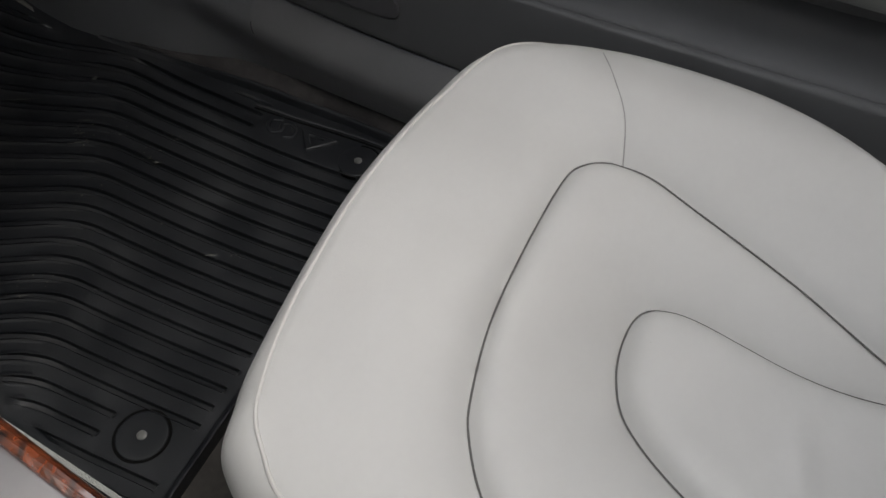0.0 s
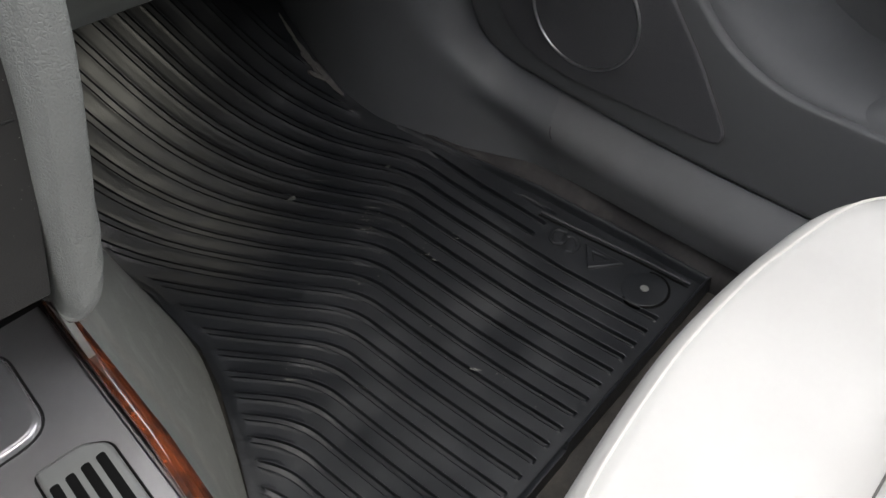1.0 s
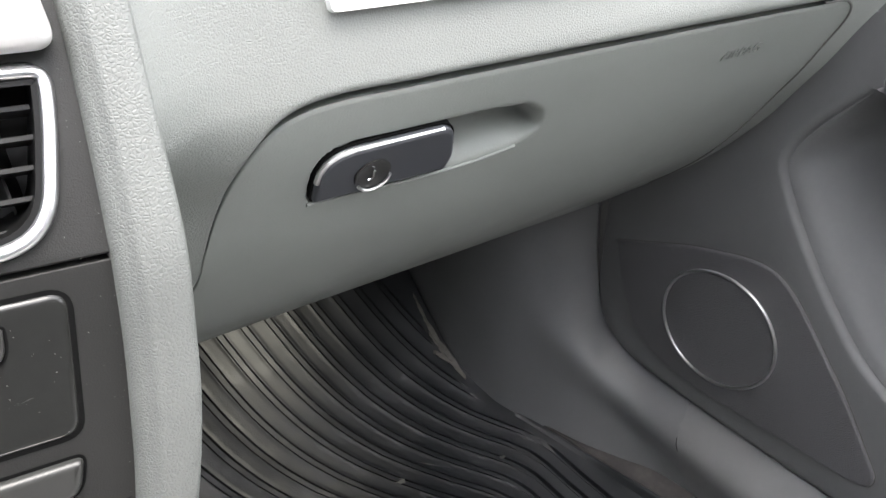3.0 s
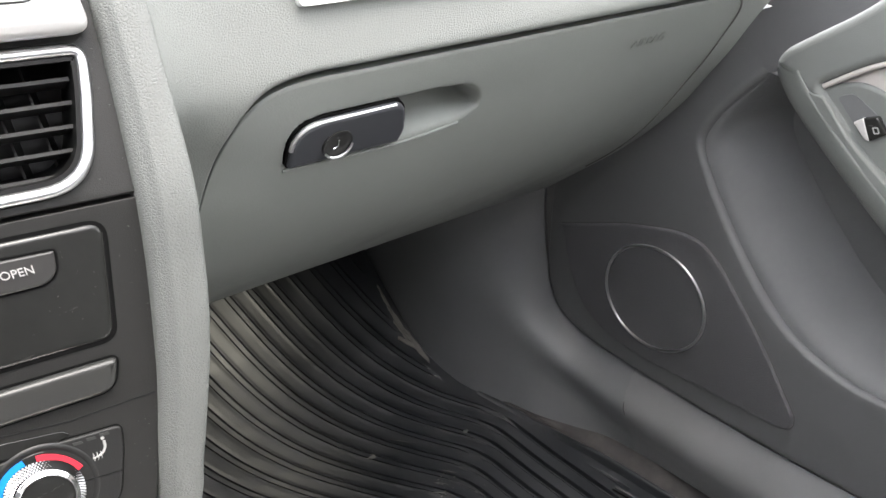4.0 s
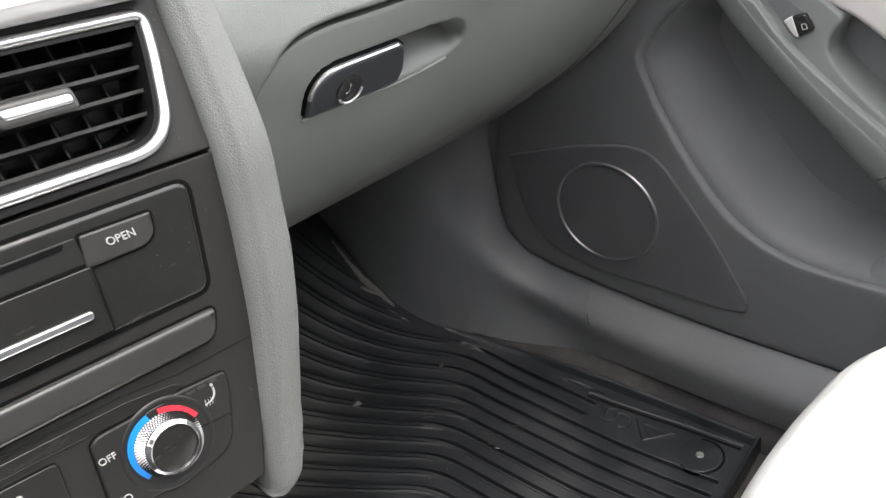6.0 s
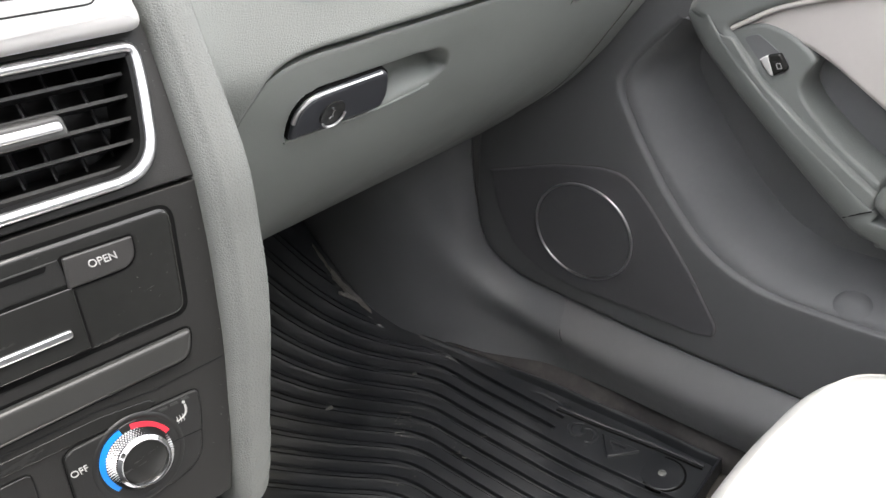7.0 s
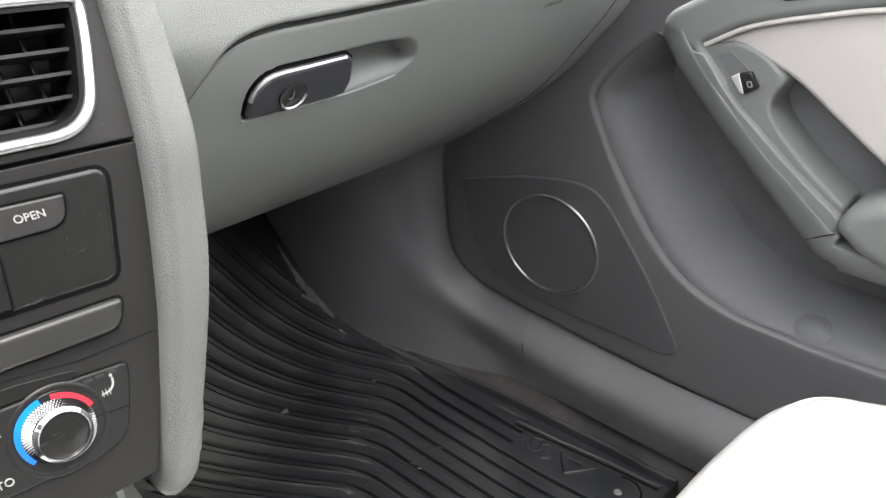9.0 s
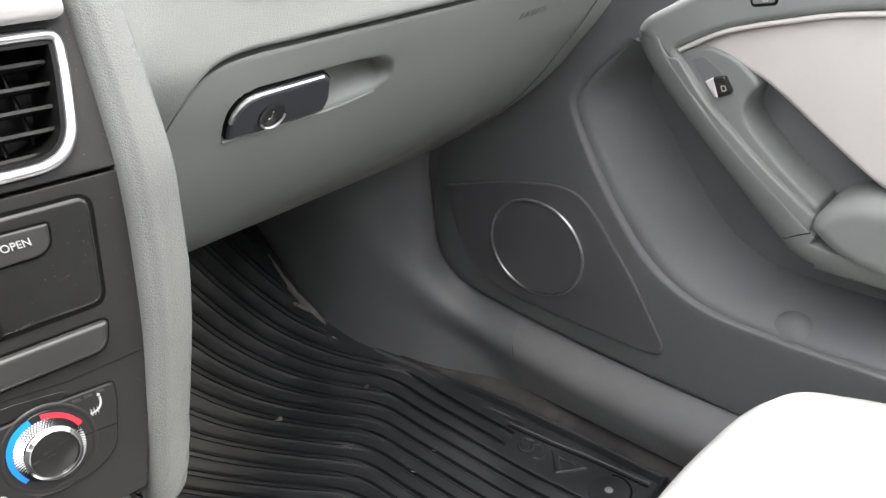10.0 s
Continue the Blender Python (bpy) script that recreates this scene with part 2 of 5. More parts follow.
def rounded(poly, radius, n=5):
    """A polygon with its corners rounded; radius: one for all, or one for each corner."""
    p = np.array(poly, float)
    k = len(p)
    r = [radius] * k if np.isscalar(radius) else radius
    out = []
    for i in range(k):
        a, b, c = p[i - 1], p[i], p[(i + 1) % k]
        u, v = a - b, c - b
        lu, lv = np.linalg.norm(u), np.linalg.norm(v)
        d = min(r[i], 0.48 * lu, 0.48 * lv)
        if d < 1e-6:
            out.append(b)
            continue
        s, e = b + u / lu * d, b + v / lv * d
        for t in np.linspace(0, 1, n):
            out.append((1 - t) ** 2 * s + 2 * t * (1 - t) * b + t**2 * e)
    return np.array(out)


def inset(outline, d):
    """The outline moved inwards by d."""
    p = np.array(outline, float)
    area = 0.5 * np.sum(p[:, 0] * np.roll(p[:, 1], -1) - np.roll(p[:, 0], -1) * p[:, 1])
    t = np.roll(p, -1, 0) - np.roll(p, 1, 0)
    t /= np.linalg.norm(t, axis=1, keepdims=True) + 1e-12
    nrm = np.stack([-t[:, 1], t[:, 0]], 1) * (1 if area > 0 else -1)
    return p + nrm * d


def even(outline, n):
    """The same closed outline with n points at even steps."""
    p = np.vstack([outline, outline[:1]])
    d = np.r_[0, np.cumsum(np.linalg.norm(np.diff(p, axis=0), axis=1))]
    want = np.linspace(0, d[-1], n, endpoint=False)
    return np.stack([np.interp(want, d, p[:, j]) for j in range(2)], 1)


def slab(outline, put, h0, h1, edge=0.0, steps=3):
    """A plate with the given outline between heights h0 and h1, its upper rim rounded; put(a, b, h) gives places."""
    rings = [(np.array(outline, float), h0)]
    if edge > 0:
        for k in range(steps + 1):
            q = k / steps * math.pi / 2
            rings.append((inset(outline, edge * (1 - math.cos(q))), h1 - edge + edge * math.sin(q)))
        rings.append((inset(outline, edge + 0.0003), h1))
    else:
        rings.append((np.array(outline, float), h1))
    bm = bmesh.new()
    vs = [[bm.verts.new(put(a, b, h)) for a, b in o] for o, h in rings]
    n = len(vs[0])
    for r in range(len(vs) - 1):
        for i in range(n):
            bm.faces.new((vs[r][i], vs[r][(i + 1) % n], vs[r + 1][(i + 1) % n], vs[r + 1][i]))
    for ring in (vs[-1], vs[0]):
        o = rings[-1][0] if ring is vs[-1] else rings[0][0]
        for i, j, k in tessellate_polygon([[Vector((a, b, 0)) for a, b in o]]):
            if len({i, j, k}) == 3 and not bm.faces.get((ring[i], ring[j], ring[k])):
                bm.faces.new((ring[i], ring[j], ring[k]))
    return bm


def frame_ring(outer, inner, put, h0, h1, edge=0.0):
    """A frame between two outlines with the same count of points."""
    bm = bmesh.new()
    rings = [(outer, h0), (outer, h1 - edge), (inset(outer, edge), h1), (inset(inner, -edge), h1), (inner, h1 - edge), (inner, h0)]
    vs = [[bm.verts.new(put(a, b, h)) for a, b in o] for o, h in rings]
    n = len(vs[0])
    for r in range(6):
        for i in range(n):
            bm.faces.new((vs[r][i], vs[r][(i + 1) % n], vs[(r + 1) % 6][(i + 1) % n], vs[(r + 1) % 6][i]))
    return bm


def round_ring(outline, width, put, h0, h1, n=9):
    """A frame with a rounded face, width metres wide inside the outline."""
    bm = bmesh.new()
    rings = [(outline, h0)]
    for k in range(n):
        a = math.pi * k / (n - 1)
        rings.append((inset(outline, width * 0.5 * (1 - math.cos(a))), h1 - width * 0.55 * (1 - math.sin(a))))
    rings.append((inset(outline, width), h0))
    vs = [[bm.verts.new(put(a, b, h)) for a, b in o] for o, h in rings]
    m, c = len(vs), len(vs[0])
    for r in range(m):
        for i in range(c):
            bm.faces.new((vs[r][i], vs[r][(i + 1) % c], vs[(r + 1) % m][(i + 1) % c], vs[(r + 1) % m][i]))
    return bm


def tube(path, r, closed=False, sides=8, flat=1.0, up=(0, 0, 1)):
    p = np.array(path, float)
    n = len(p)
    t = np.roll(p, -1, 0) - np.roll(p, 1, 0)
    if not closed:
        t[0], t[-1] = p[1] - p[0], p[-1] - p[-2]
    t /= np.linalg.norm(t, axis=1, keepdims=True) + 1e-12
    u = np.cross(t, up)
    u /= np.linalg.norm(u, axis=1, keepdims=True) + 1e-9
    w = np.cross(u, t)
    bm = bmesh.new()
    rings = []
    for i in range(n):
        rings.append([bm.verts.new(p[i] + r * math.cos(q) * u[i] + r * flat * math.sin(q) * w[i]) for q in np.linspace(0, 2 * math.pi, sides, endpoint=False)])
    for i in range(n if closed else n - 1):
        a, b = rings[i], rings[(i + 1) % n]
        for j in range(sides):
            bm.faces.new((a[j], a[(j + 1) % sides], b[(j + 1) % sides], b[j]))
    if not closed:
        bm.faces.new(rings[0][::-1])
        bm.faces.new(rings[-1])
    return bm


def turned(profile, centre, axis, n=48):
    """A body turned round an axis: profile of (radius, height)."""
    axis = Vector(axis).normalized()
    u = axis.orthogonal().normalized()
    w = axis.cross(u)
    c = Vector(centre)
    bm = bmesh.new()
    rings = [[bm.verts.new(c + axis * h + (u * math.cos(q) + w * math.sin(q)) * max(r, 1e-5)) for q in np.linspace(0, 2 * math.pi, n, endpoint=False)] for r, h in profile]
    for a, b in zip(rings, rings[1:]):
        for j in range(n):
            bm.faces.new((a[j], a[(j + 1) % n], b[(j + 1) % n], b[j]))
    bm.faces.new(rings[0][::-1])
    bm.faces.new(rings[-1])
    return bm


def box(x0, x1, y0, y1, z0, z1):
    bm = bmesh.new()
    bmesh.ops.create_cube(bm, size=1)
    for v in bm.verts:
        v.co = Vector((x0 + (v.co.x + 0.5) * (x1 - x0), y0 + (v.co.y + 0.5) * (y1 - y0), z0 + (v.co.z + 0.5) * (z1 - z0)))
    return bm


def words(text, size, origin, right, up, material, parent, name="lettering", depth=0.0003):
    """Flat raised letters centred on origin."""
    cu = bpy.data.curves.new("letters", "FONT")
    cu.body, cu.size, cu.align_x, cu.align_y, cu.extrude = text, size, "CENTER", "CENTER", depth
    tmp = new("letters", cu)
    me = bpy.data.meshes.new_from_object(tmp.evaluated_get(bpy.context.evaluated_depsgraph_get()))
    bpy.data.objects.remove(tmp)
    r, u = Vector(right).normalized(), Vector(up).normalized()
    nrm = r.cross(u)
    m = Matrix((r, u, nrm)).transposed().to_4x4()
    m.translation = origin
    me.transform(m)
    me.materials.clear()
    me.materials.append(material)
    ob = new(name, me)
    ob.parent = parent
    return ob


def smooth01(t):
    t = np.clip(t, 0, 1)
    return t * t * (3 - 2 * t)


def along(p, path):
    """Distance of points p to a polyline, all in the plane."""
    p = np.asarray(p, float)
    best = np.full(len(p), 9.0)
    for a, b in zip(path[:-1], path[1:]):
        d = b - a
        t = np.clip(((p - a) @ d) / (d @ d + 1e-12), 0, 1)
        best = np.minimum(best, np.linalg.norm(p - a - t[:, None] * d, axis=1))
    return best


def inside(p, poly):
    p = np.asarray(p, float)
    hit = np.zeros(len(p), bool)
    for a, b in zip(poly, np.roll(poly, -1, 0)):
        cond = (a[1] > p[:, 1]) != (b[1] > p[:, 1])
        xs = a[0] + (p[:, 1] - a[1]) / (b[1] - a[1] + 1e-12) * (b[0] - a[0])
        hit ^= cond & (p[:, 0] < xs)
    return hit


# ---- floor ----
FY = [-2.0, 0.0, 0.1, 0.22, 0.3, 0.38, 0.45, 0.52, 0.6, 0.7, 0.8, 1.0]
FZ = [0.0, 0.0, 0.006, 0.025, 0.038, 0.060, 0.09, 0.14, 0.21, 0.32, 0.44, 0.7]


def floor_z(y):
    """Height of the mat: level below the seat, then rising to the toe board."""
    w = 0.03
    return (np.interp(y - w, FY, FZ) + 2 * np.interp(y, FY, FZ) + np.interp(y + w, FY, FZ)) / 4


ys = np.r_[np.linspace(-1.9, -0.1, 10), np.linspace(0, 0.95, 50)]
carpet = grid([[(x, y, floor_z(y) - 0.018) for x in np.linspace(-1.45, 0.2, 30)] for y in ys], (0, 0, -0.05))
tagged(link("floor", carpet, CARPET), "dark dusty carpet on the car floor", "floor", kind="structure")

ground = grid([[(x, y, -0.32) for x in np.linspace(-600, 600, 9)] for y in np.linspace(-600, 600, 9)])
tagged(link("ground", ground, ASPHALT), "grey asphalt under and around the car", "ground", kind="structure")

# ---- unseen cabin that closes the place and shapes the light: roof, far side, rear ----
def roof_z(x, y):
    return 1.13 - 0.22 * ((x + 0.62) / 0.69) ** 4 * 0.5 - 0.03 * ((y + 0.9) / 0.6) ** 2 * 0.5


# three pieces leave an added opening that lets top light in
roof = bmesh.new()
for x0, x1, y0, y1 in ((-1.31, 0.06, -1.9, -0.84), (-1.31, -1.06, -0.84, -0.26), (-0.02, 0.06, -0.84, -0.26)):
    piece = grid([[(x, y, roof_z(x, y)) for x in np.linspace(x0, x1, 10)] for y in np.linspace(y0, y1, 8)], (0, 0, 0.035))
    tmp = bpy.data.meshes.new("roof")
    piece.to_mesh(tmp)
    piece.free()
    roof.from_mesh(tmp)
    bpy.data.meshes.remove(tmp)
tagged(link("ceiling", roof, LINER), "unseen pale roof lining with an opening added for top light", "ceiling", kind="structure")
# unseen wall, raised over the driver's window to cut light from the left
tagged(link("wall_driver_side", box(-1.46, -1.38, -1.9, 0.6, -0.02, 0.98), CHARCOAL), "unseen dark wall blocking window light on the driver side", "wall", kind="structure")
# plain wall out of view, set close behind the seat to cut rear light
tagged(link("wall_rear", box(-1.38, 0.09, -1.12, -1.02, -0.02, 0.93), CHARCOAL), "unseen dark wall closing the cabin and blocking rear light", "wall", kind="structure")
tagged(link("wall_firewall", box(-1.46, 0.2, 0.95, 1.0, -0.02, 0.82), CHARCOAL), "dark bulkhead behind the dashboard", "wall", kind="structure")
tagged(link("wall_passenger_side", box(0.17, 0.2, -1.9, 0.95, -0.3, 0.66), CHARCOAL), "outer skin of the passenger door", "wall", kind="structure")

# ---- rubber floor mat ----
MAT_R = [(-0.105, 0.056), (-0.06, 0.056), (0.05, 0.053), (0.10, 0.048), (0.20, 0.031), (0.30, 0.010), (0.36, -0.009), (0.41, -0.030), (0.47, -0.062), (0.53, -0.076), (0.60, -0.075), (0.78, -0.07)]
MAT_L = [(-0.105, -0.545), (0.0, -0.54), (0.1, -0.527), (0.18, -0.495), (0.25, -0.470), (0.31, -0.458), (0.40, -0.462), (0.46, -0.482), (0.52, -0.505), (0.78, -0.56)]


def table(rows, y):
    a = np.array(rows)
    return np.interp(y, a[:, 0], a[:, 1])


def groove_x(g, y):
    """Place across of a groove at y: straight, then a bend to the tunnel, then up the toe board."""
    k = np.linspace(-0.14, 0.80, 471)
    slope = 0.118 + 0.76 * smooth01((k - (0.367 + 0.54 * g)) / 0.08 + 0.5) - 0.50 * smooth01((k - 0.511) / 0.20 + 0.5)
    run = np.cumsum(slope) * (k[1] - k[0])
    return g - np.interp(y, k, run - np.interp(-0.07, k, run))


def floor_mat():
    t = thing("floor_mat", "black ribbed all-weather rubber mat, dusty, in the passenger footwell", "floor mat")
    pitch = 0.0247
    # columns follow the grooves: wall, floor and wall of each, its rib, and a faint step on the toe board
    cols = []
    # offset, depth as an open groove, depth as a pair of lines, height of the lip
    unit = [(-0.0064, 0, 0, 0), (-0.0058, 0, 0, 1), (-0.0046, 0, 0, 0.6), (-0.0042, 0.9, 0.8, 0), (-0.0034, 1, 0.8, 0), (-0.0030, 1, -0.1, 0), (0.0022, 1, -0.1, 0), (0.0026, 1, 1, 0), (0.0042, 0.9, 1, 0), (0.0046, 0, 0, 0.6), (0.0056, 0, 0, 1), (0.0062, 0, 0, 0), (0.0092, 0, 0, 0), (0.0122, 0, 0, 0), (0.0152, 0, 0, 0)]
    for k in range(-24, 22):
        g0 = -0.0305 + pitch * k
        cols += [(g0 + d, deep, lines, lip, k) for d, deep, lines, lip in unit]
    yy = np.r_[np.linspace(0, 0.012, 6, endpoint=False), np.linspace(0.012, 0.13, 60, endpoint=False), np.linspace(0.13, 0.885, 190)]
    y_of = -0.105 + yy
    left, right = table(MAT_L, y_of), table(MAT_R, y_of)
    X, Y, Z = [], [], []
    for g, deep, lines, lip, k in cols:
        x = groove_x(g, y_of)
        rear = -0.0615 + 0.087 * np.clip(x, left, right)
        y = rear + yy / 0.885 * (0.78 - rear)
        x = groove_x(g, y)
        mid = groove_x(-0.0305 + pitch * k, y)
        toe = smooth01((y - (0.367 + 0.54 * (-0.0305 + pitch * k)) + 0.06) / 0.10)
        if abs(g - (-0.0305 + pitch * k)) < 0.007:
            x = mid + (x - mid) * (0.78 + 0.14 * toe)
        lo, hi = table(MAT_L, y), table(MAT_R, y)
        e_l, e_r = x - lo, hi - x
        x = np.clip(x, lo, hi)
        start = rear + 0.022
        if abs(-0.0305 + pitch * k + 0.462) < 0.030:
            start = np.maximum(start, 0.013)
        if k > 0:
            start = np.maximum(start, 0.163)
        on = smooth01((y - start) / 0.003 + 0.5) * smooth01((e_l - 0.016) / 0.006) * smooth01((e_r - 0.020) / 0.004)
        side = np.minimum(np.maximum(e_l, 0), np.maximum(e_r, 0))
        z = floor_z(y) - on * ((1 - toe) * 0.0075 * deep + toe * 0.0058 * lines) + 0.0011 * lip * on * (1 - 0.7 * toe)
        tall = np.where(e_l < e_r, 0.0025, 0.014)
        z = z + np.maximum(0.0025 * (1 - smooth01((side - 0.0025) / 0.0055)) * (e_l < e_r), tall * (1 - smooth01((y - rear - 0.0025) / 0.0055)))
        X.append(x)
        Y.append(y)
        Z.append(z)
    pts = np.stack([X, Y, Z], 2)
    bm = bmesh.new()
    vs = [[bm.verts.new(p) for p in row] for row in pts]
    for i in range(len(vs) - 1):
        for j in range(len(yy) - 1):
            wide = max(pts[i + 1, j, 0] - pts[i, j, 0], pts[i + 1, j + 1, 0] - pts[i, j + 1, 0])
            if wide > 1e-5:
                bm.faces.new((vs[i][j], vs[i + 1][j], vs[i + 1][j + 1], vs[i][j + 1]))
    bmesh.ops.delete(bm, geom=[v for v in bm.verts if not v.link_faces], context="VERTS")
    bmesh.ops.remove_doubles(bm, verts=bm.verts, dist=1e-5)
    rim = [e for e in bm.edges if len(e.link_faces) == 1]
    skirt = bmesh.ops.extrude_edge_only(bm, edges=rim)["geom"]
    for v in skirt:
        if isinstance(v, bmesh.types.BMVert):
            v.co.z -= 0.026
    part("mat_sheet", bm, RUBBER, t, angle=50)
    # upturned outer edge
    rows = []
    for y in np.linspace(-0.0560, 0.42, 90):
        h = 0.0025 + 0.0115 * (1 - float(smooth01((y - 0.20) / 0.15)))
        x, z = float(table(MAT_R, y)), float(floor_z(y))
        rows.append([(x + dx, y, z + dz) for dx, dz in ((-0.0100, -0.003), (-0.0085, 0.0005), (-0.0074, 0.25 * h), (-0.0062, 0.7 * h), (-0.0046, 0.96 * h), (-0.0030, h), (-0.0010, 0.95 * h), (0.0008, 0.75 * h), (0.0012, 0.3 * h), (0.0012, -0.02))])
    part("edge_rim", grid(rows), RUBBER, t, "upturned outer edge", angle=60)
    # long raised bar along the outer edge
    bar = spline([(0.0395, -0.040), (0.035, 0.015), (0.027, 0.070), (0.015, 0.128), (0.004, 0.178)], 40)
    part("edge_bar", tube([(x, y, float(floor_z(y)) + 0.0005) for x, y in bar], 0.0036, sides=8, flat=0.8), RUBBER, t, "rounded rib along the edge")
    part("edge_groove", tube([(x - 0.0062, y, float(floor_z(y)) + 0.0003) for x, y in bar], 0.0018, sides=6, flat=0.5), HOLE, t)
    for cx, cy, r in ((-0.005, -0.002, 0.029), (-0.463, -0.0315, 0.0285)):
        z = float(floor_z(cy))
        part("disc_groove", turned([(r + 0.003, -0.004), (r + 0.003, 0.0005), (r - 0.001, 0.0005)], (cx, cy, z), (0, 0, 1)), HOLE, t)
        disc = part("fastener_disc", turned([(r, -0.004), (r, 0.0004), (r - 0.0010, 0.0014), (r - 0.004, 0.0018), (0.016, 0.0012), (0.008, 0.0012)], (cx, cy, z), (0, 0, 1)), RUBBER, t)
        part("fastener_pin", turned([(0.0055, 0.000), (0.0055, 0.0024), (0.004, 0.0032)], (cx, cy, z), (0, 0, 1), 20), LOCK, disc, "grey plastic pin")
    # raised emblem: a plain open triangle and a bent bar

    def onmat(a, b, h):
        return (a, b, float(floor_z(b)) + h)

    tri = np.array([(0.004, 0.101), (-0.028, 0.071), (0.010, 0.041)])
    tri_in = tri.mean(0) + (tri - tri.mean(0)) * 0.42
    part("emblem", frame_ring(rounded(tri, 0.003, 3), rounded(tri_in, 0.002, 3), onmat, -0.002, 0.0040, 0.0015), RUBBER, t)
    bent = [(0.004, 0.132), (-0.004, 0.144), (-0.017, 0.143), (-0.024, 0.132), (-0.014, 0.123), (-0.004, 0.128), (0.003, 0.118), (-0.004, 0.106), (-0.016, 0.104), (-0.022, 0.113)]
    part("emblem", tube([onmat(a, b, 0.0005) for a, b in spline(bent, 40)], 0.0036, sides=8, flat=0.6), RUBBER, t)
    return t


floor_mat()

# dried specks on the mat
rng = random.Random(5)
specks = bmesh.new()
spots = [(-0.100, 0.377, 1, 0.0042), (-0.241, 0.413, 1, 0.0055), (-0.236, 0.420, 3, 0.0014), (-0.178, 0.325, 9, 0.0022), (-0.190, 0.316, 7, 0.0020), (-0.153, 0.286, 3, 0.0026), (-0.145, 0.233, 4, 0.0024), (-0.118, 0.222, 3, 0.0026), (-0.131, 0.204, 5, 0.0020), (-0.165, 0.226, 5, 0.0022), (-0.239, 0.244, 2, 0.0024), (-0.238, 0.141, 2, 0.0028), (-0.285, 0.131, 3, 0.0018), (-0.265, 0.130, 3, 0.0016), (-0.391, 0.219, 3, 0.0024), (-0.380, 0.195, 4, 0.0020), (-0.408, 0.213, 2, 0.0024), (-0.361, 0.143, 3, 0.0026), (-0.220, 0.034, 4, 0.0024), (-0.257, 0.099, 5, 0.0014), (-0.311, 0.144, 4, 0.0014), (-0.217, -0.022, 3, 0.0018), (-0.125, 0.334, 3, 0.0016), (-0.150, 0.225, 4, 0.0022), (-0.10, 0.10, 4, 0.0010), (-0.33, 0.06, 5, 0.0010)]
for sx, sy, k, big in spots:
    for n in range(k):
        far = 0.0 if k == 1 else 0.008
        x, y, r = sx + rng.gauss(0, far), sy + rng.gauss(0, far), big * (1.0 if k == 1 else rng.uniform(0.2, 0.7))
        ring = [specks.verts.new((x + r * math.cos(q) * rng.uniform(0.6, 1.3), y + r * math.sin(q) * rng.uniform(0.6, 1.3), float(floor_z(y)) + 0.0006)) for q in np.linspace(0, 6.28, 9, endpoint=False)]
        tip = specks.verts.new((x, y, float(floor_z(y)) + 0.0013))
        for j in range(9):
            specks.faces.new((ring[j], ring[(j + 1) % 9], tip))
for x0, y0, x1, y1, w in ((-0.210, 0.427, -0.173, 0.398, 0.0016), (-0.244, 0.414, -0.236, 0.408, 0.005), (-0.170, 0.344, -0.155, 0.328, 0.0022), (-0.192, 0.334, -0.178, 0.322, 0.0018), (-0.207, 0.326, -0.185, 0.308, 0.0016), (-0.154, 0.290, -0.152, 0.285, 0.0025), (-0.410, 0.208, -0.399, 0.196, 0.0022), (-0.243, 0.070, -0.234, 0.057, 0.004), (-0.164, 0.222, -0.157, 0.211, 0.0025), (-0.116, 0.226, -0.112, 0.220, 0.0025)):
    d = Vector((x1 - x0, y1 - y0, 0))
    side = Vector((-d.y, d.x, 0)).normalized() * w
    up, dn = [], []
    for k in np.linspace(0, 1, 8):
        p = Vector((x0, y0, 0)) + d * float(k)
        wide = side * (rng.uniform(0.35, 1.0) * math.sin(math.pi * (0.08 + 0.84 * k)) * 0.6)
        up.append(specks.verts.new((p.x + wide.x, p.y + wide.y, float(floor_z(p.y + wide.y)) + 0.0007)))
        dn.append(specks.verts.new((p.x - wide.x, p.y - wide.y, float(floor_z(p.y - wide.y)) + 0.0009)))
    for i in range(7):
        specks.faces.new((up[i], up[i + 1], dn[i + 1], dn[i]))
tagged(link("dirt_specks", specks, DIRT), "pale dried specks of dirt on the mat", "dirt", kind="stuff")


